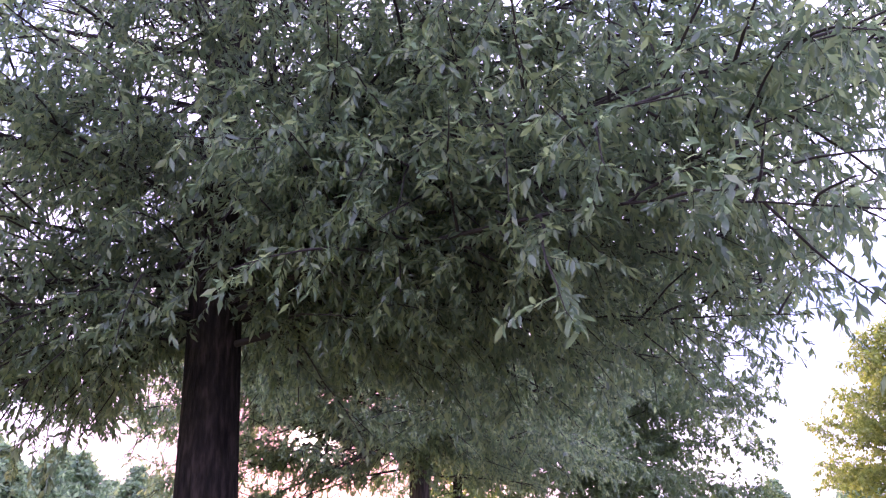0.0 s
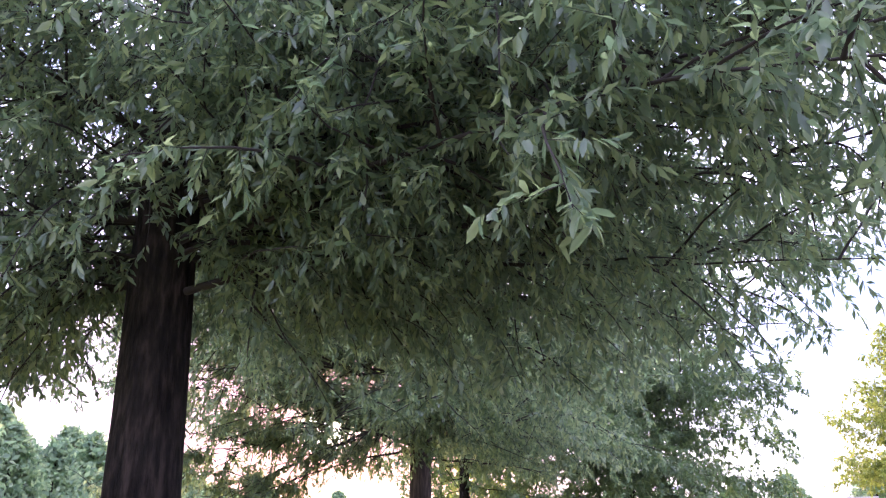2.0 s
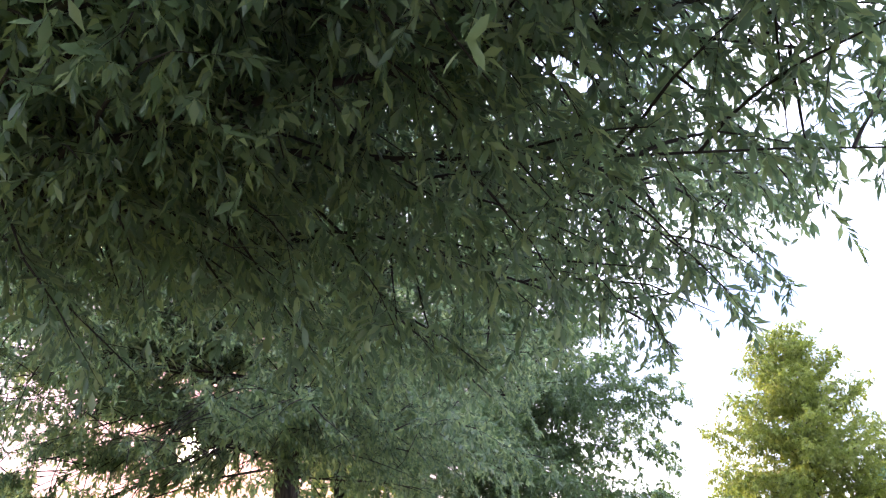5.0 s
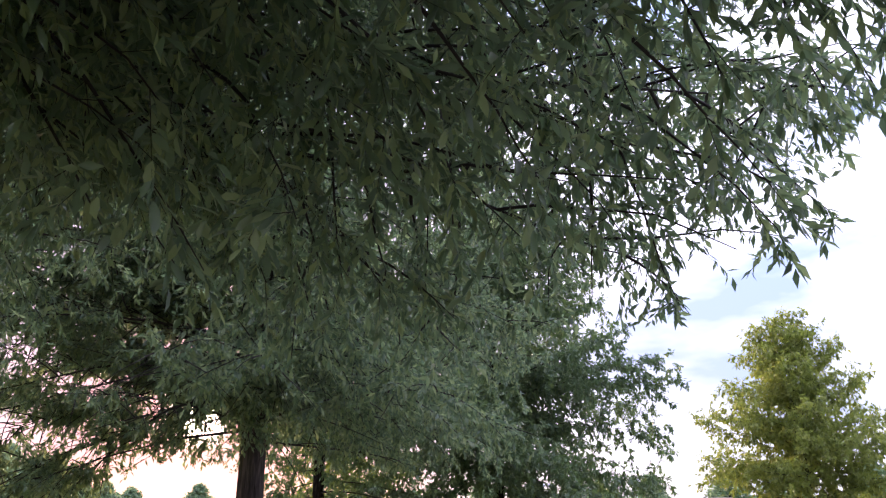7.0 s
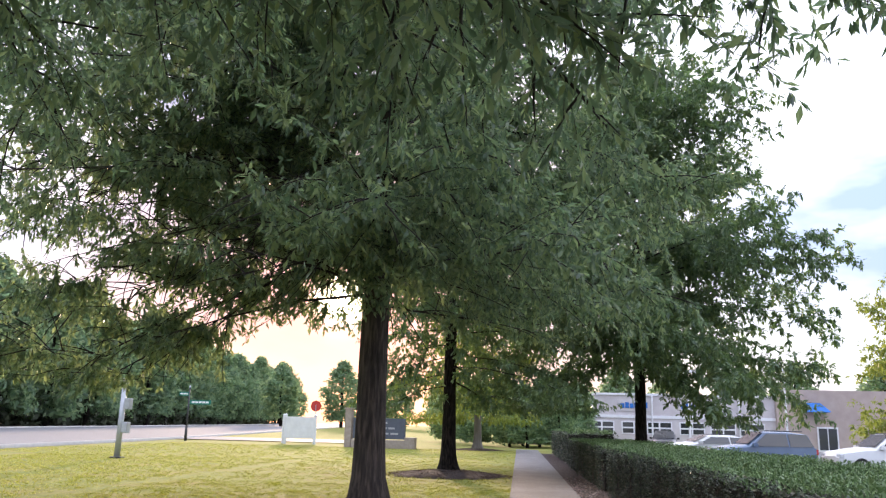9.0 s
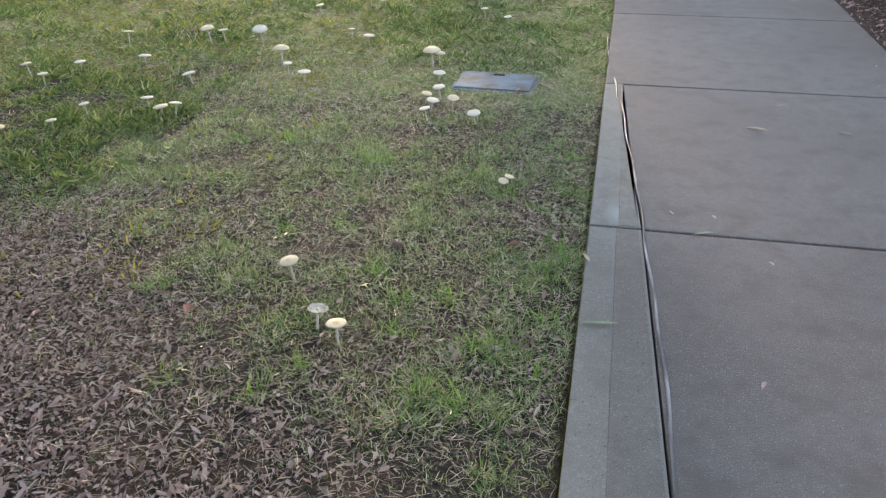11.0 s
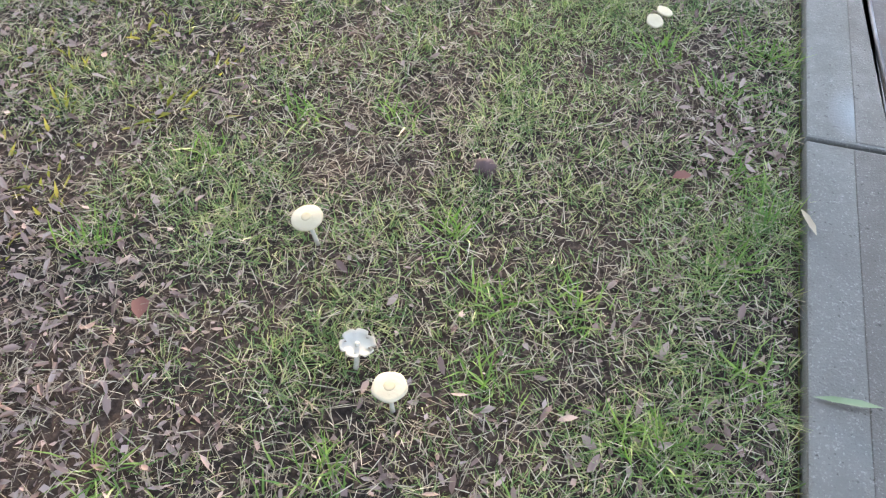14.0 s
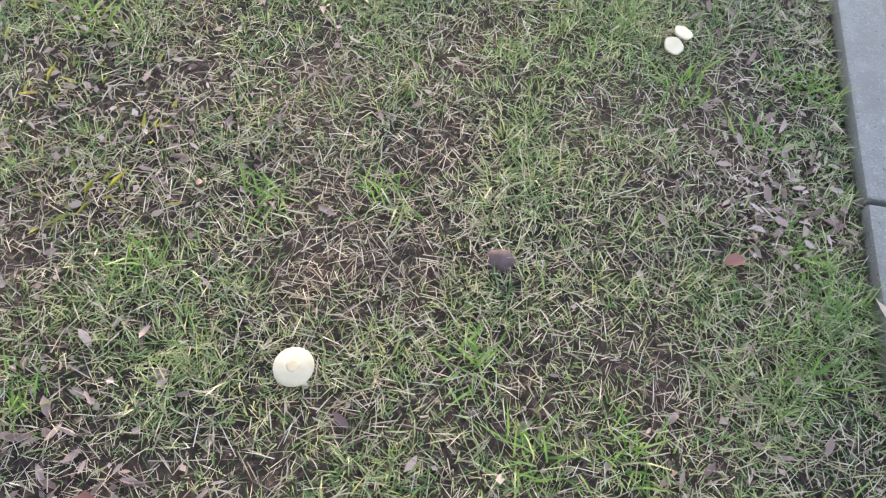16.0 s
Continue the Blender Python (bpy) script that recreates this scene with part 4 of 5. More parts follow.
fallen_leaf(1.25, 1.35, 0.002, 0.2, 0.08, 0.016, LITTER, "brown dead leaf on the concrete walk")
fallen_leaf(0.45, -0.8, 0.002, 1.2, 0.03, 0.012, LITTER, "small brown leaf scrap on the concrete walk")
fallen_leaf(0.28, 0.12, 0.002, 2.2, 0.03, 0.010, LITTER, "small brown leaf scrap on the concrete walk")
rng_walk = np.random.default_rng(77)
for k in range(46):
    fallen_leaf(rng_walk.uniform(0.22, 1.5), rng_walk.uniform(-2.5, 14), 0.002, rng_walk.uniform(0, 6.3), rng_walk.uniform(0.02, 0.075), rng_walk.uniform(0.008, 0.016), LITTER if k % 3 else STRAW, "dead oak leaf scrap on the concrete walk")


# ---- mushrooms ----
CAP = material("mushroom_cap", [(0.2, (0.64, 0.54, 0.35)), (0.55, (0.77, 0.68, 0.49)), (0.85, (0.82, 0.76, 0.61))], scale=22, rough=0.75, bump=0.001, bump_scale=120, translucent=0.12)
CAP_WHITE = material("white_mushroom_cap", [(0.2, (0.74, 0.69, 0.58)), (0.8, (0.88, 0.85, 0.77))], scale=25, rough=0.75, translucent=0.3)
CAP_EYE = material("mushroom_cap_centre", [(0.2, (0.58, 0.46, 0.27)), (0.8, (0.70, 0.60, 0.41))], scale=40, rough=0.8)
STEM = material("mushroom_stem", [(0.2, (0.50, 0.47, 0.38)), (0.8, (0.70, 0.67, 0.57))], scale=50, rough=0.85)
GILL = material("mushroom_gills", [(0.2, (0.30, 0.24, 0.17)), (0.8, (0.45, 0.37, 0.27))], scale=80, rough=0.9)


def mushroom(x, y, cap, tall, tilt=(0, 0), wave=0.0, mat=None, dome=0.35, eye=False, label="pale cream mushroom with a flat cap in the grass", lobes=5, notch=0.0):
    """A lawn mushroom: a slender stem, a cap, and the gills below it."""
    ob = tagged(new("mushroom"), label, "mushroom", "mushrooms in the lawn")
    ob.location = (x, y, float(lawn_height(x, y)) + 0.002)
    lean = Matrix.Rotation(radians(tilt[0]), 4, "X") @ Matrix.Rotation(radians(tilt[1]), 4, "Y")
    tip = lean @ Vector((0, 0, tall))
    st = bmesh.new()
    prof = [(0.0062, 0), (0.0045, tall * 0.3), (0.004, tall * 0.8), (0.0048, tall)]
    lathe(st, [(r * cap / 0.065, z) for r, z in prof], 8, lean)
    part("stem", st, STEM, ob, smooth=True)
    m = Matrix.Translation(tip) @ lean
    h, r = cap * 0.5 * dome, cap / 2
    bm = bmesh.new()
    dish = [(r * 0.9, -0.002), (r, 0.0), (r * 0.985, 0.003), (r * 0.8, h * 0.45), (r * 0.55, h * 0.7), (r * 0.3, h * 0.72), (r * 0.08, h * 0.7)]
    lathe(bm, dish, 40 if notch else 20, m, wave, lobes, notch, (dome > 0, True))
    c = part("cap", bm, mat or CAP, ob, smooth=True)
    g = bmesh.new()
    sunk = min(0.0, h * 0.75)
    lathe(g, [(0.004, sunk - 0.006), (r * 0.6, sunk - 0.004), (r * 0.9, -0.0025), (r * 0.9, -0.0015)], 40 if notch else 20, m, wave, lobes, notch, (False, False))
    part("gill_disc", g, GILL, c)
    if eye:
        e = bmesh.new()
        lathe(e, [(r * 0.34, h * 0.70), (r * 0.33, h * 0.72 + 0.0003), (r * 0.2, h * 0.72 + 0.0005), (0.002, h * 0.72 + 0.0006)], 16, m)
        part("cap_centre", e, CAP_EYE, c, "tan centre of the cap", smooth=True)
    return ob


mushroom(-0.858, -0.50, 0.058, 0.085, (4, -6), 0.0, CAP, 0.30, True, "flat cream mushroom with a tan centre on a slender stem")
mushroom(-0.706, -0.727, 0.059, 0.072, (-8, 4), 0.02, CAP_WHITE, -0.22, False, "upturned white mushroom with a notched frilly rim", 6, 0.32)
mushroom(-0.624, -0.785, 0.056, 0.072, (-6, -3), 0.03, CAP, 0.22, True, "cream mushroom with a flat tan-centred cap")
mushroom(-0.342, 0.318, 0.040, 0.030, (12, 10), 0.05, CAP, 0.3, False, "small leaning cream mushroom")
mushroom(-0.326, 0.345, 0.038, 0.034, (-6, 12), 0.05, CAP, 0.3, False, "small leaning cream mushroom")
rng_m = np.random.default_rng(5)
TROOP = [(-2.56, 0.36), (-2.40, 0.52), (-2.34, 0.70), (-3.05, 1.25), (-2.89, 1.14), (-2.85, 1.41), (-2.91, 1.99), (-2.58, 1.61), (-2.14, 0.88), (-2.01, 0.79), (-1.95, 0.79), (-2.12, 1.29),
         (-2.39, 2.06), (-2.33, 2.12), (-2.11, 2.17), (-1.79, 1.71), (-1.68, 1.53), (-1.56, 1.45), (-1.99, 2.94), (-2.06, 3.67), (-2.17, 4.24), (-1.95, 3.82), (-2.26, 4.91), (-1.73, 3.26), (-2.04, 4.57),
         (-1.59, 3.16), (-2.07, 5.05), (-1.48, 3.66), (-1.59, 2.38), (-1.43, 2.20), (-0.95, 1.83), (-0.92, 1.86), (-0.86, 1.58), (-0.85, 1.21), (-0.78, 1.25), (-0.79, 1.07), (-0.70, 1.13), (-0.77, 0.93), (-0.56, 0.97)]
BIG = {12, 14, 15, 27, 30}
for k, (x, y) in enumerate(TROOP):
    big = k in BIG
    mushroom(x, y, rng_m.uniform(0.085, 0.10) if big else rng_m.uniform(0.045, 0.075), rng_m.uniform(0.09, 0.11) if big else rng_m.uniform(0.05, 0.085), (rng_m.normal(0, 6), rng_m.normal(0, 6)), 0.03,
             CAP_WHITE if k % 3 else CAP, 0.55 if big else 0.3, False, "large domed whitish mushroom in the grass" if big else "pale cream mushroom with a flat cap in the grass")
# the far troop beside the walk
for x, y in ((-0.85, 3.02), (-0.66, 2.81), (-0.59, 3.95), (-0.47, 3.69), (-0.83, 4.39), (-0.91, 4.64), (-1.0, 5.54), (-0.86, 5.66), (-0.74, 5.53), (-0.61, 6.59), (-0.52, 5.87), (-0.39, 5.57), (-0.43, 4.98),
             (-0.6, 5.26), (-0.7, 4.89), (-0.78, 5.17), (-1.08, 4.83), (-0.87, 5.05), (-1.13, 6.89), (-1.37, 6.89), (-0.76, 6.19), (-0.69, 5.35), (-0.52, 3.62), (-0.56, 6.05)):
    mushroom(x, y, rng_m.uniform(0.05, 0.08), rng_m.uniform(0.055, 0.085), (rng_m.normal(0, 6), rng_m.normal(0, 6)), 0.03, CAP_WHITE, 0.3)

# a withered purplish cap and a russet leaf in the grass
WITHER = material("withered_cap", [(0.25, (0.07, 0.045, 0.045)), (0.6, (0.16, 0.11, 0.11)), (0.85, (0.26, 0.19, 0.18))], scale=14, rough=0.85, bump=0.002, bump_scale=60, stretch=(3, 0.6, 1))
wm = bmesh.new()
lathe(wm, [(0.022, 0), (0.029, 0.006), (0.028, 0.016), (0.02, 0.027), (0.008, 0.032), (0.002, 0.0325)], 16, Matrix.Rotation(radians(14), 4, "X") @ Matrix.Diagonal((0.86, 0.66, 0.85, 1)), 0.12, 5)
wc = tagged(part("withered_mushroom", wm, WITHER, smooth=True), "withered purplish-brown mushroom cap sunk in the grass", "mushroom")
wc.location = (-0.607, -0.232, -0.028)
RUSSET = material("russet_leaf", [(0.2, (0.17, 0.07, 0.055)), (0.8, (0.30, 0.14, 0.11))], scale=18, rough=0.7)
fallen_leaf(-1.085, -0.745, -0.012, 1.9, 0.044, 0.032, RUSSET, "russet curled dead leaf in the litter")
fallen_leaf(-0.25, -0.175, -0.012, 0.4, 0.040, 0.026, RUSSET, "rust-brown broad dead leaf in the grass")


# ---- street furniture beyond the lawn ----
STEEL = material("galvanised_steel", [(0.2, (0.38, 0.40, 0.43)), (0.8, (0.52, 0.54, 0.57))], scale=6, rough=0.5, metal=0.4)
DARK = material("dark_bronze_paint", [(0.2, (0.02, 0.02, 0.022)), (0.8, (0.045, 0.045, 0.05))], scale=6, rough=0.5)
GREEN = material("sign_green", [(0.2, (0.01, 0.16, 0.11)), (0.8, (0.015, 0.20, 0.14))], scale=5, rough=0.5)
WHITE = material("white_paint", [(0.2, (0.70, 0.71, 0.72)), (0.8, (0.80, 0.81, 0.82))], scale=4, rough=0.6, stain=(0.6, 0.6, 0.6), stain_scale=1.5, stain_amount=0.4)
STONE = material("sign_stone", [(0.2, (0.28, 0.23, 0.19)), (0.8, (0.42, 0.36, 0.31))], scale=5, rough=0.9, bump=0.006, bump_scale=25)
RED = material("sign_red", [(0.2, (0.45, 0.03, 0.02)), (0.8, (0.55, 0.05, 0.03))], scale=5, rough=0.5)


def at_ground(name, x, y, turn, label, category, group=""):
    ob = tagged(new(name), label, category, group)
    ob.location, ob.rotation_euler = (x, y, float(lawn_height(x, y))), (0, 0, radians(turn))
    return ob


post = at_ground("utility_post", -15.1, 26.5, 0, "galvanised steel post with two meter boxes", "utility post")
post.rotation_euler = (0, radians(0.6), 0)
part("base_plate", boxed(-0.22, 0.22, -0.2, 0.2, 0.0, 0.07, bevel=0.02), DARK, post)
part("pole", rod(bmesh.new(), (0, 0, 0), (0, 0, 2.62), 0.115, 0.10, 16), STEEL, post, smooth=True)
part("pole_cap", rod(bmesh.new(), (0, 0, 2.62), (0, 0, 2.72), 0.105, 0.03, 16), STEEL, post)
for z in (0.95, 1.85):
    b = part("meter_box", boxed(0.10, 0.34, -0.12, 0.12, z, z + 0.42, bevel=0.02), STEEL, post)
    part("box_lid", boxed(0.13, 0.31, -0.145, -0.118, z + 0.03, z + 0.39, bevel=0.008), STEEL, b)
part("head_light", boxed(-0.07, 0.12, -0.08, 0.08, 2.80, 3.02, bevel=0.02), STEEL, post)
part("bracket", rod(bmesh.new(), (0, 0, 2.70), (0, 0, 2.82), 0.03, 0.03, 8), STEEL, post)

name_sign = at_ground("street_name_sign", -25.0, 56.5, 0, "dark pole with two green street name blades", "street sign")
part("pole", rod(bmesh.new(), (0, 0, 0), (0, 0, 4.0), 0.07, 0.055, 12), DARK, name_sign, smooth=True)
part("sleeve", rod(bmesh.new(), (0, 0, 0), (0, 0, 1.1), 0.11, 0.10, 12), DARK, name_sign, smooth=True)
part("finial", rod(bmesh.new(), (0, 0, 4.0), (0, 0, 4.15), 0.09, 0.03, 10), STEEL, name_sign)
for x0, x1, z0, z1, turn in ((0.08, 1.75, 2.72, 3.06, 0), (-0.75, -0.05, 3.35, 3.66, 35)):
    bl = part("name_blade", boxed(x0, x1, -0.012, 0.012, z0, z1, bevel=0.004), GREEN, name_sign)
    bl.rotation_euler = (0, 0, radians(turn))
    for k in range(5):
        w = (x1 - x0) * 0.14
        xa = x0 + (x1 - x0) * 0.1 + k * (x1 - x0) * 0.165
        part("lettering", boxed(xa, xa + w, -0.0165, -0.0125, z0 + 0.1, z1 - 0.1), WHITE, bl)

panel = at_ground("panel_sign", -16.2, 56.0, -8, "white sign of two angled panels on three posts", "sign")
for x, y in ((-1.55, 0.9), (-1.0, 0.0), (1.35, 0.0)):
    part("post", boxed(x - 0.09, x + 0.09, y - 0.09, y + 0.09, 0, 2.05, bevel=0.012), WHITE, panel)
    part("post_cap", lathe(bmesh.new(), [(0.10, 2.05), (0.12, 2.09), (0.09, 2.13), (0.02, 2.2)], 10, Matrix.Translation((x, y, 0))), WHITE, panel)
part("panel", boxed(-0.91, 1.26, -0.045, 0.045, 0.42, 1.98, bevel=0.012), WHITE, panel)
sp = part("side_panel", boxed(-0.5, 0.5, -0.04, 0.04, 0.42, 1.98, bevel=0.012), WHITE, panel)
sp.location, sp.rotation_euler = (-1.28, 0.46, 0), (0, 0, math.atan2(-0.9, 0.55))

stop = at_ground("stop_sign", -19.5, 74.0, 0, "red stop sign on a slim steel pole", "stop sign")
part("pole", rod(bmesh.new(), (0, 0, 0), (0, 0, 3.3), 0.035, 0.035, 8), STEEL, stop)
part("plate", rod(bmesh.new(), (0, 0.06, 3.15), (0, 0.075, 3.15), 0.55, 0.55, 8), RED, stop)
part("plate_back", rod(bmesh.new(), (0, 0.045, 3.15), (0, 0.058, 3.15), 0.54, 0.54, 8), RED, stop)

SLATE = material("slate_grey_panel", [(0.2, (0.075, 0.085, 0.115)), (0.8, (0.10, 0.115, 0.15))], scale=4, rough=0.6)
TRIM_DULL = material("dull_lettering", [(0.2, (0.36, 0.36, 0.38)), (0.8, (0.44, 0.44, 0.46))], scale=4, rough=0.7)
mon = at_ground("monument_sign", -9.05, 50.5, -4, "stone monument sign with a dark lettered panel between pillars", "sign")
part("plinth", boxed(-1.9, 1.9, -0.4, 0.4, 0, 0.55, bevel=0.03), STONE, mon)
part("pillar", boxed(-2.4, -1.95, -0.3, 0.3, 0, 2.5, bevel=0.03), STONE, mon)
part("pillar", boxed(1.75, 2.4, -0.5, 0.5, 0, 0.75, bevel=0.03), STONE, mon)
part("pillar_cap", boxed(-2.46, -1.89, -0.36, 0.36, 2.5, 2.6, bevel=0.02), STONE, mon)
mp_ = part("panel", boxed(-1.85, 1.7, -0.16, 0.16, 0.6, 1.95, bevel=0.02), SLATE, mon)
for z, w in ((1.6, 0.5), (1.25, 1.0), (0.9, 1.25)):
    for k in range(4):
        xa = -w + k * 0.53 * w
        part("lettering", boxed(xa, xa + 0.42 * w, -0.175, -0.162, z, z + 0.12), TRIM_DULL, mp_)

for x, y, h in ((-9.5, 150.0, 8.5), (-14.0, 175.0, 9.0)):
    lp = at_ground("street_lamp", x, y, 0, "slender grey street lamp far along the road", "street lamp", "street lamps")
    part("pole", rod(bmesh.new(), (0, 0, 0), (0, 0, h), 0.10, 0.07, 8), STEEL, lp)
    part("arm", rod(bmesh.new(), (0, 0, h), (-1.6, 0, h + 0.3), 0.05, 0.04, 8), STEEL, lp)
    part("lamp_head", boxed(-2.2, -1.5, -0.15, 0.15, h + 0.2, h + 0.38, bevel=0.04), STEEL, lp)


# ---- shop building and parking lot ----
WALL = material("painted_masonry", [(0.2, (0.50, 0.47, 0.48)), (0.8, (0.62, 0.58, 0.58))], scale=1.5, rough=0.85, bump=0.004, bump_scale=12, stain=(0.42, 0.37, 0.36), stain_scale=0.4, stain_amount=0.5)
WALL_TAN = material("tan_masonry", [(0.2, (0.36, 0.29, 0.26)), (0.8, (0.46, 0.38, 0.34))], scale=1.5, rough=0.88, bump=0.004, bump_scale=12)
TRIM = material("pale_trim", [(0.2, (0.66, 0.66, 0.68)), (0.8, (0.76, 0.76, 0.78))], scale=2, rough=0.7)
BLUE = material("awning_blue", [(0.2, (0.015, 0.12, 0.42)), (0.8, (0.025, 0.17, 0.52))], scale=3, rough=0.7)
GLASS = material("window_glass", [(0.2, (0.02, 0.025, 0.03)), (0.8, (0.04, 0.045, 0.05))], scale=1.0, rough=0.06, spec=0.8)

shop = at_ground("shop_building", 24.0, 80.0, 0, "long low pale masonry shop building with a blue awning", "building")
bz = 5.1
part("wall", boxed(-23, 30, 0, 14, 0, bz), WALL, shop)
part("roof", boxed(-22.7, 29.7, 0.35, 13.7, bz, bz + 0.12), TRIM, shop)
part("parapet_cap", boxed(-23.15, 30.15, -0.15, 0.35, bz, bz + 0.22, bevel=0.03), TRIM, shop)
part("band", boxed(-23.05, 30.05, -0.10, 0.0, 2.85, 3.15, bevel=0.02), TRIM, shop)
part("bay", boxed(-22.5, -17.5, -0.6, 0.0, 0, bz + 0.5, bevel=0.04), WALL_TAN, shop)
part("bay", boxed(1.5, 12.5, -0.5, 0.0, 0, bz + 0.85, bevel=0.04), WALL_TAN, shop)
for x in (-15.5, -12.3, -9.8, -6.6, -3.6, -0.8):
    w = part("window", boxed(x - 1.25, x + 1.25, -0.06, 0.02, 1.3, 2.55, bevel=0.02), TRIM, shop)
    for dx in (-0.6, 0.6):
        for z0, z1 in ((1.4, 1.85), (2.0, 2.45)):
            part("pane", boxed(x + dx - 0.52, x + dx + 0.52, -0.075, -0.062, z0, z1), GLASS, w)
for x, n, s in ((-13.6, 6, 0.46), (-7.6, 4, 0.46)):
    board = part("sign_board", boxed(x - 0.3, x + n * s + 0.3, -0.09, 0.0, 3.55, 4.7, bevel=0.02), WALL, shop, "pale sign board with blue lettering")
    for k in range(n):
        part("lettering", boxed(x + k * s, x + k * s + s * 0.8, -0.16, -0.092, 3.85, 4.3 + 0.12 * (k % 2), bevel=0.02), BLUE, board)
aw = bmesh.new()
for x in (4.0, 6.3):
    for y, z in ((-0.52, 3.8), (-1.7, 3.8), (-0.52, 4.7)):
        aw.verts.new((x - (0.6 if z > 4 else 0), y, z))
aw.verts.ensure_lookup_table()
for f in ((0, 2, 1), (3, 4, 5), (1, 2, 5, 4), (0, 1, 4, 3), (0, 3, 5, 2)):
    aw.faces.new([aw.verts[k] for k in f])
part("awning", aw, BLUE, shop, "sloping bright blue awning")
dr = part("door", boxed(5.2, 7.2, -0.56, -0.5, 0, 2.4, bevel=0.02), TRIM, shop)
part("door_pane", boxed(5.35, 6.15, -0.575, -0.562, 0.2, 2.25), GLASS, dr)
part("door_pane", boxed(6.25, 7.05, -0.575, -0.562, 0.2, 2.25), GLASS, dr)
for x in (-10.5, -2.0, 10.0):
    part("downpipe", rod(bmesh.new(), (x, -0.16, 0), (x, -0.16, bz), 0.09, 0.09, 8), TRIM, shop)

for x, y, h in ((11.5, 52.0, 5.5), (19.0, 56.0, 6.0), (28.0, 54.0, 6.0)):
    lp = at_ground("parking_lamp", x, y, 0, "white parking-lot lamp post", "lamp post", "parking lot lamps")
    part("footing", rod(bmesh.new(), (0, 0, 0), (0, 0, 0.7), 0.28, 0.28, 12), TRIM, lp)
    part("pole", rod(bmesh.new(), (0, 0, 0.7), (0, 0, h), 0.08, 0.06, 10), TRIM, lp)
    part("lamp_head", boxed(-0.5, 0.5, -0.2, 0.2, h, h + 0.18, bevel=0.04), TRIM, lp)

TYRE = material("tyre_rubber", [(0.2, (0.012, 0.012, 0.012)), (0.8, (0.03, 0.03, 0.03))], scale=20, rough=0.85)
RIM = material("alloy_rim", [(0.2, (0.45, 0.45, 0.46)), (0.8, (0.6, 0.6, 0.61))], scale=8, rough=0.3, metal=0.9)
LAMP = material("headlight_lens", [(0.2, (0.6, 0.62, 0.65)), (0.8, (0.75, 0.77, 0.8))], scale=8, rough=0.1)
TAIL = material("tail_light", [(0.2, (0.35, 0.02, 0.02)), (0.8, (0.5, 0.03, 0.03))], scale=8, rough=0.2)


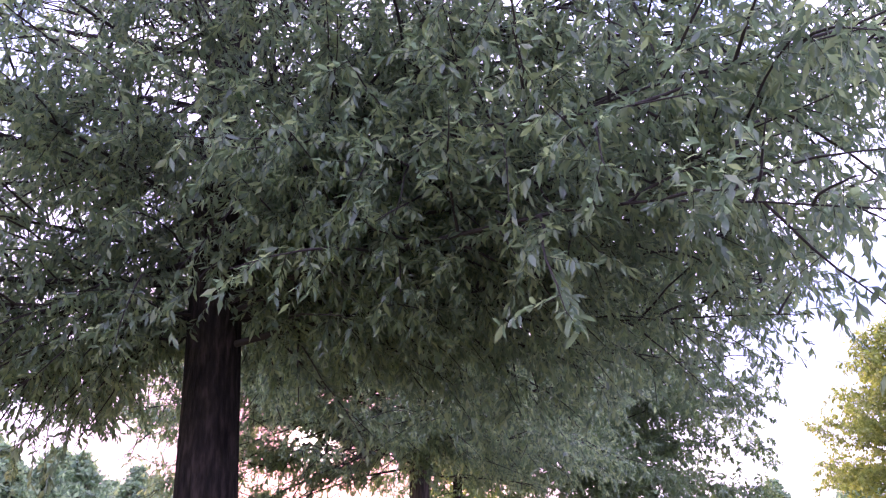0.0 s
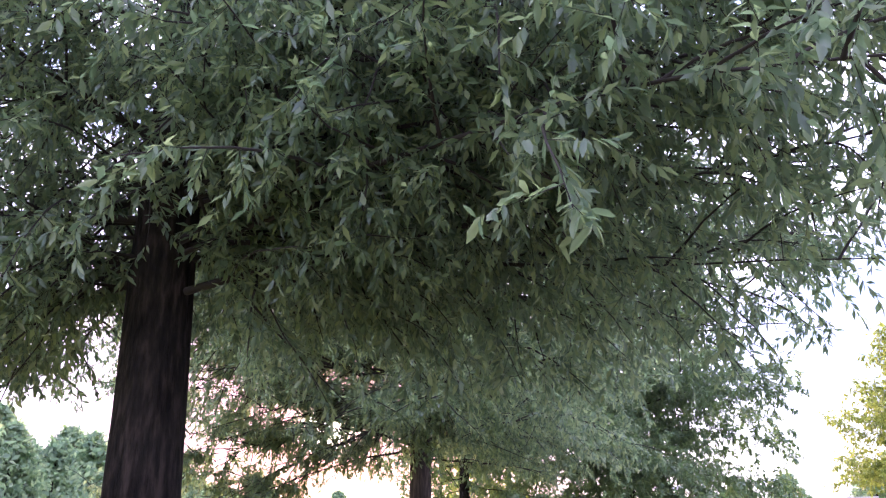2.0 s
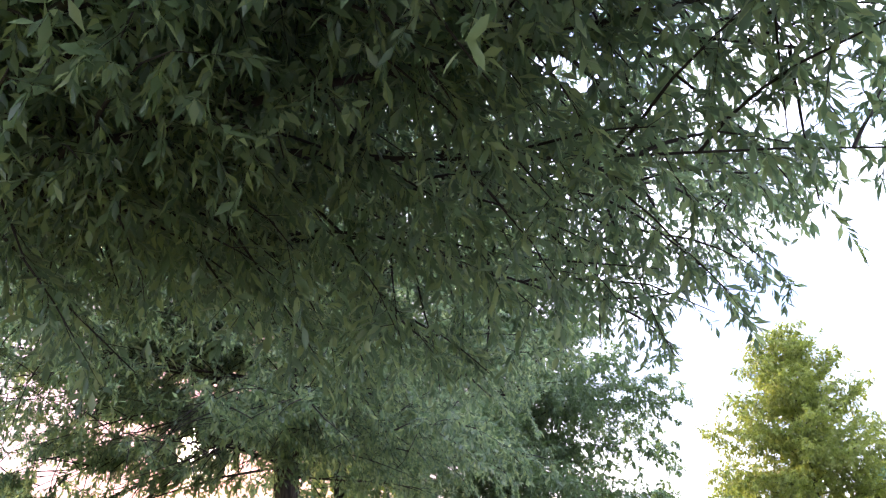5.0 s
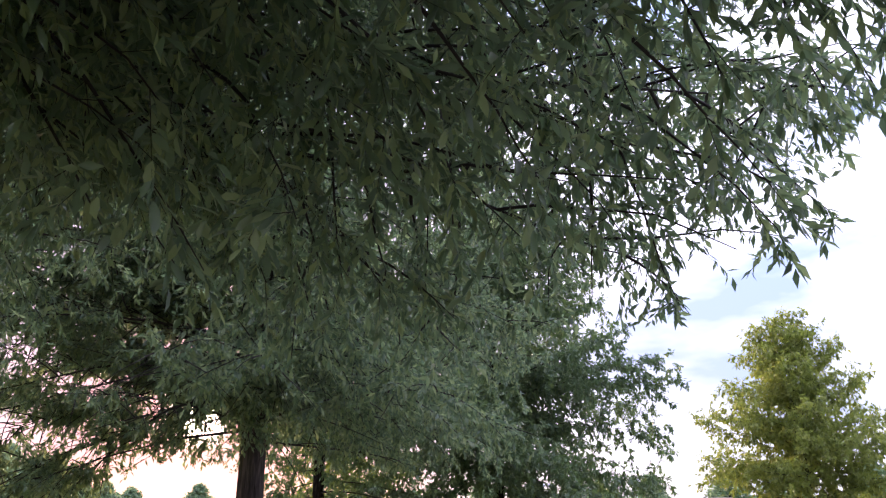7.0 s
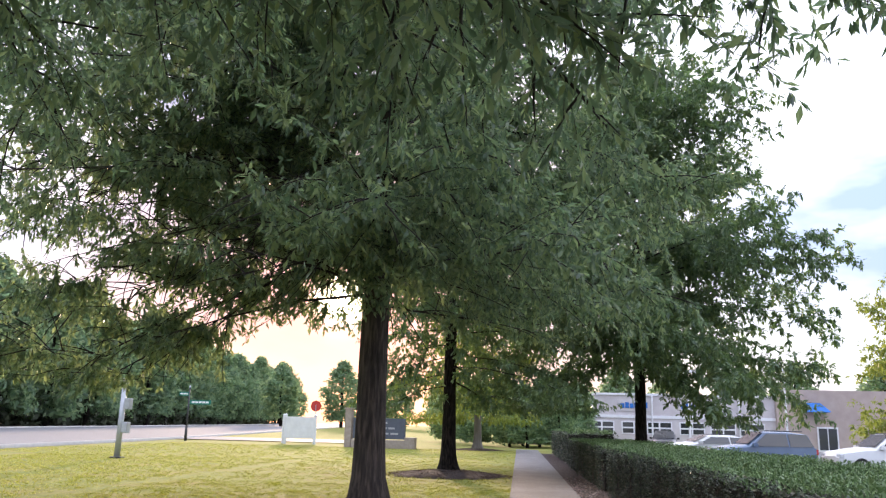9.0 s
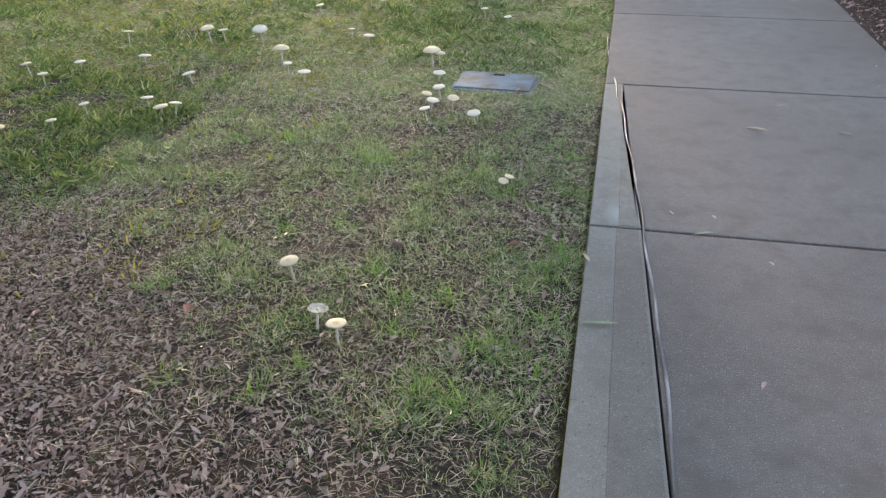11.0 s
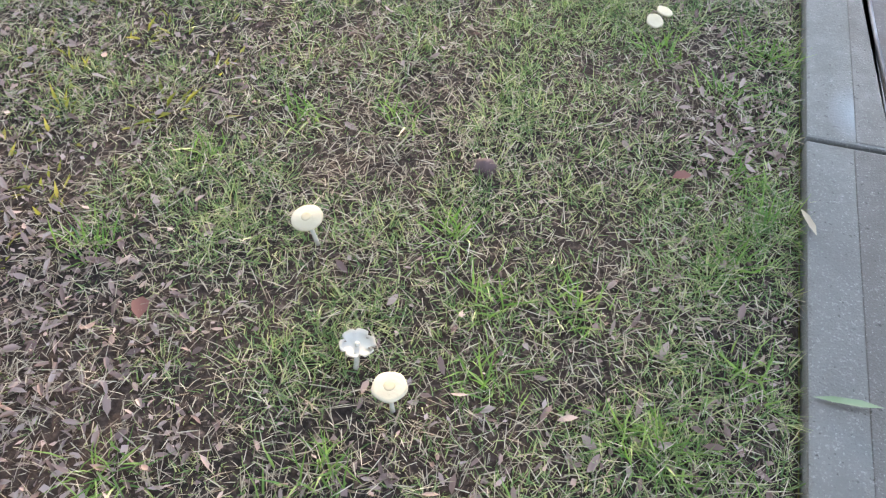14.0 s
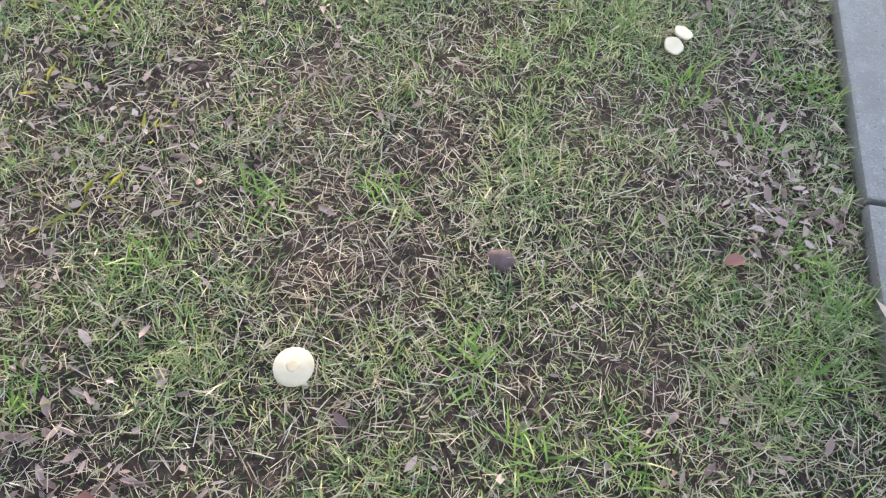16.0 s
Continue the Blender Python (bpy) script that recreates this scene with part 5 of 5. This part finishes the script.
def car(x, y, turn, paint, label, suv=True):
    """A parked car along its own x, 4.6 m long: lofted body, cabin glass, wheels, lamps."""
    ob = at_ground("car", x, y, turn, label, "car", "parked cars")
    ob.location.z += 0.02
    top = 1.66 if suv else 1.45
    bm = bmesh.new()
    # stations along the car: x, half width, sill, shoulder, roof half width, roof height
    tail = 2.28 if suv else 2.0
    sts = [(-2.3, 0.74, 0.42, 0.66, 0.55, 0.70), (-2.12, 0.86, 0.30, 0.82, 0.72, 0.90), (-1.2, 0.91, 0.25, 0.95, 0.78, 1.04), (-0.72, 0.92, 0.25, 0.98, 0.76, 1.10), (0.05, 0.92, 0.25, 1.0, 0.66, top),
           (1.1, 0.92, 0.25, 1.02, 0.66, top), (tail - 0.32, 0.90, 0.27, 1.03, 0.64, top - 0.09), (2.2, 0.87, 0.32, 0.98, 0.70, 1.05), (2.3, 0.78, 0.45, 0.90, 0.62, 0.93)]
    rows = []
    for sx, hw, sill, sh, rw, rh in sts:
        prof = [(-hw * 0.96, sill), (-hw, (sill + sh) / 2), (-hw * 0.97, sh), (-rw, rh - 0.05), (-rw * 0.7, rh), (rw * 0.7, rh), (rw, rh - 0.05), (hw * 0.97, sh), (hw, (sill + sh) / 2), (hw * 0.96, sill)]
        rows.append([bm.verts.new((sx, yy, z)) for yy, z in prof])
    for r0, r1 in zip(rows, rows[1:]):
        for k in range(9):
            bm.faces.new((r0[k], r0[k + 1], r1[k + 1], r1[k]))
        bm.faces.new((r0[9], r0[0], r1[0], r1[9]))
    bm.faces.new(rows[0])
    bm.faces.new(rows[-1][::-1])
    bmesh.ops.recalc_face_normals(bm, faces=bm.faces[:])
    part("body", bm, paint, ob, smooth=False)
    for sy in (-1, 1):
        for xa, xb, xc, xd in ((-0.58, 0.12, 0.98, 0.98), (1.06, 1.06, tail - 0.42, tail - 0.2)):
            g = bmesh.new()
            pts = [(xa, 0.925 * sy, 1.02), (xb, 0.70 * sy, top - 0.10), (xc, 0.70 * sy, top - 0.10), (xd, 0.925 * sy, 1.04)]
            vs = [g.verts.new((px, py * (1.0 if pz > 1.2 else 0.99) + 0.012 * sy, pz)) for px, py, pz in pts]
            vi = [g.verts.new((v.co.x, v.co.y - 0.05 * sy, v.co.z)) for v in vs]
            g.faces.new(vs)
            g.faces.new(vi[::-1])
            for k in range(4):
                g.faces.new((vs[k], vi[k], vi[(k + 1) % 4], vs[(k + 1) % 4]))
            bmesh.ops.recalc_face_normals(g, faces=g.faces[:])
            part("side_window", g, GLASS, ob)
        part("mirror", boxed(-0.62, -0.42, 0.93 * sy - 0.02, 0.93 * sy + 0.16 * sy, 1.02, 1.16) if sy > 0 else boxed(-0.62, -0.42, -1.09, -0.91, 1.02, 1.16), paint, ob)
        part("headlight", boxed(-2.27, -2.02, min(0.5 * sy, 0.82 * sy), max(0.5 * sy, 0.82 * sy), 0.66, 0.80, bevel=0.03), LAMP, ob)
        part("tail_light", boxed(2.2, 2.31, min(0.6 * sy, 0.84 * sy), max(0.6 * sy, 0.84 * sy), 0.72, 0.94, bevel=0.02), TAIL, ob)
        part("roof_rail", rod(bmesh.new(), (0.1, 0.56 * sy, top + 0.03), (tail - 0.5, 0.56 * sy, top + 0.02), 0.018, 0.018, 6), DARK, ob)
        for wx in (-1.42, 1.38):
            w = part("wheel", rod(bmesh.new(), (wx, 0.72 * sy, 0.33), (wx, 0.94 * sy, 0.33), 0.33, 0.33, 20), TYRE, ob)
            part("rim", rod(bmesh.new(), (wx, 0.93 * sy, 0.33), (wx, 0.955 * sy, 0.33), 0.22, 0.20, 14), RIM, w)
    ws = bmesh.new()
    vs = [ws.verts.new(p) for p in ((-0.70, -0.72, 1.10), (-0.70, 0.72, 1.10), (0.0, 0.60, top - 0.04), (0.0, -0.60, top - 0.04))]
    ws.faces.new(vs)
    for v in vs:
        v.co += Vector((-0.03, 0, 0.03))
    bmesh.ops.solidify(ws, geom=ws.faces[:], thickness=0.02)
    part("windscreen", ws, GLASS, ob)
    return ob


PAINT_BLUE = material("dark_blue_car_paint", [(0.2, (0.09, 0.14, 0.24)), (0.8, (0.12, 0.18, 0.29))], scale=2, rough=0.22, spec=0.7)
PAINT_WHITE = material("white_car_paint", [(0.2, (0.68, 0.69, 0.70)), (0.8, (0.76, 0.77, 0.78))], scale=2, rough=0.25, spec=0.6)
PAINT_GREY = material("silver_car_paint", [(0.2, (0.34, 0.36, 0.38)), (0.8, (0.42, 0.44, 0.46))], scale=2, rough=0.25, metal=0.5)
PAINT_BLACK = material("black_car_paint", [(0.2, (0.015, 0.016, 0.018)), (0.8, (0.03, 0.03, 0.033))], scale=2, rough=0.2, spec=0.7)
car(10.6, 33.5, 8, PAINT_BLUE, "dark blue family car parked beyond the hedge")
car(9.4, 38.5, 8, PAINT_WHITE, "white car parked behind a blue one", False)
car(15.6, 33.0, 8, PAINT_WHITE, "white sport-utility car parked beyond the hedge")
car(17.6, 37.0, 5, PAINT_GREY, "silver car parked in the lot", False)
car(11.2, 60.0, 80, PAINT_BLACK, "black van parked by the shop building")
car(22.5, 33.5, 8, PAINT_GREY, "silver car parked in the lot")


# ---- woods ----
def wood_tree(name, height, width, seed, mat, clumps, label, group, bare=0.22, leaf=0.98):
    """A woodland tree: a straight stem, a few boughs and a ragged crown of leaf clumps."""
    rng = np.random.default_rng(seed)
    ob = tagged(new(name), label, "tree", group)
    zs = np.linspace(0, height * 0.9, 9)
    part("trunk", mesh_of("trunk", *tube(np.stack([0.15 * np.sin(zs * 0.4 + seed), 0.15 * np.cos(zs * 0.3), zs], -1), np.linspace(0.02, 0.006, 9) * height, 8), BARK_SHADED, True), BARK_SHADED, ob)
    # tiers of leaf clumps, each a flattened dome, fill an uneven crown
    c, size = [], []
    while len(c) < clumps:
        h = rng.uniform(bare, 1.0)
        w = width * (1 - ((h - bare) / (1 - bare)) ** 2.6) * (0.7 + 0.3 * min(1, (h - bare) / 0.2)) * (0.88 + 0.16 * math.sin(seed + 9 * h))
        r, a = w * math.sqrt(rng.uniform(0.25, 1)), rng.uniform(0, 6.283)
        c.append((r * math.cos(a), r * math.sin(a), h * height - 0.1 * r))
        size.append(rng.uniform(0.9, 1.7))
    c, size = np.array(c), np.array(size)
    k = 11
    out = unit(rng.normal(0, 1, (len(c), k, 3)) * np.array([1, 1, 0.7]) + np.array([0, 0, 0.25]))
    p = (c[:, None] + out * np.array([1.05, 1.05, 0.55]) * (size[:, None, None] * rng.uniform(0.5, 1.0, (len(c), k, 1)))).reshape(-1, 3)
    n = len(p)
    up = unit(out.reshape(-1, 3) + rng.normal(0, 0.35, (n, 3)))
    way = unit(np.cross(up, rng.normal(0, 1, (n, 3))) + np.array([0, 0, -0.3]))
    tagged(part("crown", mesh_of("crown", *blades(p, way, up, leaf * rng.uniform(0.6, 1.3, n), leaf * 0.5 * rng.uniform(0.7, 1.3, n), 1), mat), mat, ob), kind="stuff")
    return ob


kinds = [wood_tree("woodland_tree", h, w, s, LEAF_WOODS, c, "tall green tree at the edge of the woods", "trees beyond the road", b)
         for h, w, s, c, b in ((20, 5.6, 1, 400, 0.13), (22, 6.0, 2, 430, 0.13), (18, 5.4, 3, 370, 0.11))]
rng_w = np.random.default_rng(9)
used = set()
for row in range(3):
    for k in range(28):
        y = -14 + k * 5.4 + rng_w.uniform(-1.2, 1.2) + row * 2.6 + k * k * 0.30
        x = -55.5 - 0.135 * (y - 20) - row * 5 + rng_w.uniform(-1.2, 1.2)
        j = int(rng_w.integers(0, 3))
        s = rng_w.uniform(0.85, 1.15)
        m = pose(x, y, float(lawn_height(x, y)) - 0.05, 0, 0, rng_w.uniform(0, 360)) @ Matrix.Diagonal((1.15 * s, 1.15 * s, s, 1))
        if j not in used:
            kinds[j].matrix_basis = m
            used.add(j)
        else:
            c = copy_thing(kinds[j], m)
            c.matrix_basis = m
# the far end of the road, the woods past the walk's end and those behind the shop
for x, y, j, s in ((-62, 205, 0, 1.0), (-48, 215, 1, 1.0), (-34, 222, 2, 0.9), (-22, 225, 0, 0.8), (-12, 210, 1, 0.75), (-3, 190, 2, 0.8), (6, 170, 0, 0.8),
                   (-6.5, 75, 2, 0.42), (-3.5, 66, 2, 0.36), (0.6, 70, 2, 0.38), (3.4, 64, 2, 0.34), (5.5, 72, 0, 0.36), (-1.2, 78, 0, 0.4), (2.4, 80, 1, 0.36), (0.8, 62, 0, 0.3), (2.0, 67, 2, 0.36), (-0.6, 64, 2, 0.32),
                   (14, 112, 0, 0.64), (22, 116, 1, 0.60), (31, 112, 0, 0.64), (40, 118, 1, 0.64), (49, 110, 0, 0.71), (58, 112, 1, 0.71), (67, 104, 0, 0.75), (76, 98, 1, 0.75), (86, 92, 0, 0.75), (97, 84, 1, 0.75)):
    m = pose(x, y, float(lawn_height(x, y)) - 0.05, 0, 0, (x * 37 + y * 11) % 360) @ Matrix.Diagonal((1.15 * s, 1.15 * s, 0.8 * s, 1))
    copy_thing(kinds[j], m).matrix_basis = m
# floor and brush are coloured dark to stand for the shade under the trees
FLOOR_SHADED = material("shaded_woodland_floor", [(0.2, (0.012, 0.013, 0.008)), (0.8, (0.04, 0.035, 0.02))], scale=1.2, rough=0.95, bump=0.1, bump_scale=6)
BRUSH_SHADED = material("shaded_brush_leaf", [(0.0, (0.03, 0.04, 0.024)), (0.5, (0.055, 0.07, 0.038)), (1.0, (0.10, 0.12, 0.06))], scale=0.3, rough=0.7, island=0.7, translucent=0.15)
# undergrowth below the woods: a backdrop with their shade put into its colour
rng_u = np.random.default_rng(19)
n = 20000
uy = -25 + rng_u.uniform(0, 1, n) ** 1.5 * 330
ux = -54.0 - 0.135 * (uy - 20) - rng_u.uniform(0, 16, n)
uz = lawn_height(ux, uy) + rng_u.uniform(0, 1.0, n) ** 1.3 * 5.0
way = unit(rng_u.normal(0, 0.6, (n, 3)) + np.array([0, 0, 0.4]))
tagged(new("undergrowth", mesh_of("undergrowth", *blades(np.stack([ux, uy, uz], -1), way, unit(rng_u.normal(0, 1, (n, 3))), rng_u.uniform(0.7, 1.4, n), rng_u.uniform(0.4, 0.75, n), 1), BRUSH_SHADED)), "brushy backdrop at the foot of the woods, coloured dark as their shade", "undergrowth", kind="stuff")
tagged(sheet("shaded_woodland_floor", -120, -50.4, -60, 240, 12, 40, 0.03, FLOOR_SHADED, lambda x, y: (x - 0.135 * (y - 20), y)), "brown woodland floor with the shade put into its colour", "ground", kind="structure")


FRESH = material("fresh_grass_blade", [(0.0, (0.09, 0.18, 0.045)), (0.5, (0.19, 0.33, 0.075)), (1.0, (0.36, 0.47, 0.15))], scale=5, rough=0.4, island=0.8, translucent=0.35, trans_tint=(1.2, 1.3, 0.6))
# ---- grass, dead grass and leaf litter ----
def bare(x, y):
    """How bare the ground is: under the oak, and in worn patches."""
    d = np.hypot(x + 2.7, y + 3.0)
    return np.clip((3.0 - d) / 0.8, 0, 1)


def clear_of(x, y):
    """Free of the mulch rings and the utility cover."""
    return (np.hypot(x + 2.2, y - 9.1) > 1.85) & (np.hypot(x + 2.7, y + 3.0) > 1.5) & ~((np.abs(x + 0.56) < 0.215) & (np.abs(y - 1.58) < 0.16))


def scattered(x0, x1, y0, y1, per_m2, seed, worn, gappy):
    """Places on the lawn, in patches, fewer where it is worn; with the vigour of each."""
    rng = np.random.default_rng(seed)
    n = int((x1 - x0) * (y1 - y0) * per_m2)
    x, y = rng.uniform(x0, x1, n), rng.uniform(y0, y1, n)
    p = 0.70 + gappy * (0.28 * patch_noise(x, y, 14.0, seed) + 0.22 * patch_noise(x, y, 4.5, seed + 1)) - worn * bare(x, y)
    p = p * np.clip((x - x0) / 0.8, 0, 1) * np.clip((y - y0) / 0.9, 0, 1) * np.clip((y1 - y) / 0.9, 0, 1)
    ok = (rng.uniform(0, 1, n) < p) & clear_of(x, y)
    return x[ok], y[ok], np.clip(p[ok], 0.45, 1.2)


def tufts(name, x0, x1, y0, y1, per_m2, each, length, width, seed, mat, label, worn=0.5, gappy=1.0, spread=0.012, lean=0.75, bend=0.45, shape=4, edge=-0.022, zone=None):
    """Grass that grows in tufts: blades fan out from each tuft and arch over."""
    rng = np.random.default_rng(seed + 100)
    x, y, vig = scattered(x0, x1, y0, y1, per_m2, seed, worn, gappy)
    if zone:
        g = shade_green_zone(x, y)
        ok = rng.uniform(0, 1, len(x)) < (0.25 + 0.75 * g if zone == "green" else 1.05 - 0.7 * g)
        x, y, vig = x[ok], y[ok], vig[ok]
    n = len(x)
    size = rng.uniform(0.6, 1.25, n) * vig
    m = n * each
    a = rng.uniform(0, 6.283, m)
    out = np.abs(rng.normal(0, 1, m))
    bx = np.repeat(x, each) + np.cos(a) * out * spread
    by = np.repeat(y, each) + np.sin(a) * out * spread
    bx = np.minimum(bx, edge)
    tilt = lean * rng.uniform(0.15, 1.5, m)
    way = unit(np.stack([np.cos(a) * tilt, np.sin(a) * tilt, np.ones(m)], -1) + np.repeat(rng.normal(0, 0.28, (n, 3)) * [1, 1, 0], each, 0))
    up = unit(np.stack([rng.normal(0, 0.35, m), rng.normal(0, 0.35, m), np.ones(m)], -1))
    ln = length * rng.uniform(0.45, 1.25, m) * np.repeat(size, each)
    base = np.stack([bx, by, lawn_height(bx, by) + 0.002], -1)
    v, t = blades(base, way, up, ln, width * rng.uniform(0.6, 1.35, m), shape, 0.15, bend)
    return tagged(new(name, mesh_of(name, v, t, mat)), label, "grass", kind="stuff")


def thatch(x0, x1, y0, y1, per_m2, length, width, seed, shape=4):
    """Dead blades lying criss-cross over the soil and among the tufts."""
    rng = np.random.default_rng(seed)
    n = int((x1 - x0) * (y1 - y0) * per_m2)
    x, y = rng.uniform(x0, x1, n), rng.uniform(y0, y1, n)
    ok = (rng.uniform(0, 1, n) < (0.7 + 0.25 * patch_noise(x, y, 6.0, seed)) * np.clip((x - x0) / 0.8, 0, 1) * np.clip((y - y0) / 0.9, 0, 1) * np.clip((y1 - y) / 0.9, 0, 1)) & clear_of(x, y)
    x, y = np.minimum(x[ok], -0.02), y[ok]
    n = len(x)
    a = rng.uniform(0, 6.283, n)
    way = unit(np.stack([np.cos(a), np.sin(a), np.abs(rng.normal(0.10, 0.28, n))], -1))
    up = unit(rng.normal(0, 0.45, (n, 3)) + [0, 0, 0.9])
    ln = length * rng.uniform(0.4, 1.4, n)
    v, t = blades(np.stack([x, y, lawn_height(x, y) + rng.uniform(0.003, 0.026, n)], -1), way, up, ln, width * rng.uniform(0.6, 1.4, n), shape, 0.1, rng.uniform(0.0, 0.3, (n, 1)))
    tagged(new("dead_grass", mesh_of("dead_grass", v, t, STRAW)), "tan dead grass matted between green tufts", "grass", kind="stuff")


tufts("grass", -2.7, -0.01, -1.9, 2.4, 1950, 17, 0.048, 0.0020, 1, GRASS, "thin green grass tufts by the concrete edge", worn=0.9, gappy=0.9, spread=0.010, lean=0.95)
tufts("grass", -2.5, -0.01, -2.0, 2.4, 3600, 3, 0.046, 0.0018, 8, GRASS, "single grass blades between the tufts", worn=0.7, gappy=0.8, lean=1.2)
tufts("grass", -5.4, -1.9, -2.0, 2.4, 900, 12, 0.058, 0.0038, 12, GRASS, "thin green grass tufts beside the oak", worn=0.8, spread=0.018, shape=1)
tufts("grass", -6.0, -0.01, 1.1, 9.5, 420, 13, 0.062, 0.0048, 2, GRASS, "green lawn grass among mushrooms", spread=0.03, shape=1, zone="green", gappy=0.8)
tufts("grass", -9.0, -0.01, 5.0, 17.5, 110, 8, 0.065, 0.010, 3, LAWN, "mown lawn grass round the oaks", spread=0.05, shape=1, gappy=0.5, zone="open")
tufts("grass", -9.0, -1.2, -1.5, 6.0, 180, 9, 0.055, 0.007, 4, LAWN, "mown lawn grass beside the oak", spread=0.04, shape=1, gappy=0.6, zone="open")
tufts("grass", -9.0, -0.01, 16.5, 30.0, 36, 7, 0.075, 0.016, 9, LAWN, "mown lawn grass beyond the oaks", spread=0.09, shape=1, gappy=0.4)
tufts("grass", -24.0, -0.01, 28.5, 52.0, 15, 6, 0.085, 0.030, 14, LAWN, "mown lawn grass towards the signs", spread=0.13, shape=1, gappy=0.4)
tufts("grass", -9.0, -0.01, -12.0, -1.0, 45, 8, 0.065, 0.008, 10, LAWN, "mown lawn grass behind the oak", spread=0.05, shape=1, gappy=0.4, worn=0.35)
tufts("grass", -20.0, -9.0, 3.0, 30.0, 36, 7, 0.08, 0.022, 5, LAWN, "mown lawn grass towards the road", spread=0.10, shape=1, gappy=0.4)
thatch(-2.7, -0.01, -1.9, 2.4, 13000, 0.038, 0.0014, 6)
thatch(-4.8, -2.4, -2.0, 2.4, 1500, 0.055, 0.0028, 16, 1)
thatch(-5.0, -0.01, 1.1, 8.5, 1000, 0.065, 0.0034, 7, 1)

# a few coarse tufts with broad fresh blades
for x, y in ((-0.256, -0.724), (-0.06, 0.27), (-0.07, -0.205), (-0.09, -0.584), (-0.10, -0.83), (-0.83, 0.44), (-1.0, -0.19), (-1.87, 0.22), (-0.31, 0.22), (-1.0, 0.34), (-0.52, -0.55), (-0.36, -0.94), (-0.75, -1.02), (-0.69, -0.91), (-1.15, -0.35), (-0.62, -0.42), (-1.45, 0.15), (-0.13, -0.35), (-0.16, 0.12), (-0.9, 0.45), (-1.7, 0.9), (-0.5, -0.7), (-1.0, -1.0), (-1.3, 0.6), (-0.2, -0.75), (-0.12, 0.30), (-0.13, -0.12), (-0.10, 0.62), (-0.38, -0.52), (-0.80, -0.15), (-1.25, -0.62), (-0.28, -0.98)):
    rng_c = np.random.default_rng(int(abs(x * 1000 + y * 77)))
    m = 46
    p = np.stack([np.minimum(x + rng_c.normal(0, 0.024, m), -0.025), y + rng_c.normal(0, 0.024, m), np.full(m, -0.033)], -1)
    way = unit(np.stack([rng_c.normal(0, 0.6, m), rng_c.normal(0, 0.6, m), np.full(m, 0.8)], -1))
    v, t = blades(p, way, unit(rng_c.normal(0, 0.3, (m, 3)) + [0, 0, 0.8]), rng_c.uniform(0.04, 0.085, m), rng_c.uniform(0.0022, 0.0042, m), 4, 0.15, 0.45)
    tagged(new("grass_tuft", mesh_of("grass_tuft", v, t, FRESH)), "fresh coarse green grass tuft in thin turf", "grass", "grass tufts")


def litter(x0, x1, y0, y1, per_m2, seed, more, longest=0.048, least=0.055, lift=0.0):
    """Dead leaves: whole ones folded and curled every way, and torn scraps between them."""
    rng = np.random.default_rng(seed)
    n = int((x1 - x0) * (y1 - y0) * per_m2)
    x, y = rng.uniform(x0, x1, n), rng.uniform(y0, y1, n)
    p = least + 0.18 * patch_noise(x, y, 5, seed) + more * bare(x, y) + np.where((np.abs(x + 0.12) < 0.1) & (np.abs(y) < 0.12), 0.5, 0)
    if x1 < 0:
        p = p * np.clip((x - x0) / 0.7, 0, 1) * np.clip((y - y0) / 0.6, 0, 1) * np.clip((y1 - y) / 0.8, 0, 1)
    ok = rng.uniform(0, 1, n) < p
    x, y = x[ok], y[ok]
    n = len(x)
    a = rng.uniform(0, 6.283, n)
    way = unit(np.stack([np.cos(a), np.sin(a), rng.normal(0.12, 0.28, n)], -1))
    up = unit(np.stack([rng.normal(0, 0.55, n), rng.normal(0, 0.55, n), np.ones(n)], -1))
    base = np.stack([x, y, lawn_height(x, y) + lift + rng.uniform(0.004, 0.022, n)], -1)
    whole = rng.uniform(0, 1, n) < 0.4
    heap = Heap()
    for k, shape, lo, hi, wide in ((whole, 3, 0.45, 1.0, 0.36), (~whole, 2, 0.2, 0.5, 0.7)):
        m = int(k.sum())
        ln = longest * rng.uniform(lo, hi, m)
        heap.add(*blades(base[k], way[k], up[k], ln, ln * wide * rng.uniform(0.6, 1.25, m), shape, rng.uniform(-0.2, 0.7, (m, 1)), rng.uniform(-0.45, 0.55, (m, 1))))
    tagged(new("leaf_litter", heap.mesh("leaf_litter", LITTER)), "brown dead willow-oak leaves strewn in the grass", "leaf litter", kind="stuff")


litter(-3.2, -0.025, -2.2, 2.0, 10500, 1, 1.0, 0.036)
litter(-5.0, -0.01, 1.4, 7.0, 200, 2, 0.2)
litter(1.56, 2.4, -3.0, 9.0, 2600, 3, 0.0, 0.055, 0.24, 0.016)
litter(1.56, 2.4, 9.0, 22.0, 900, 4, 0.0, 0.08, 0.3, 0.016)
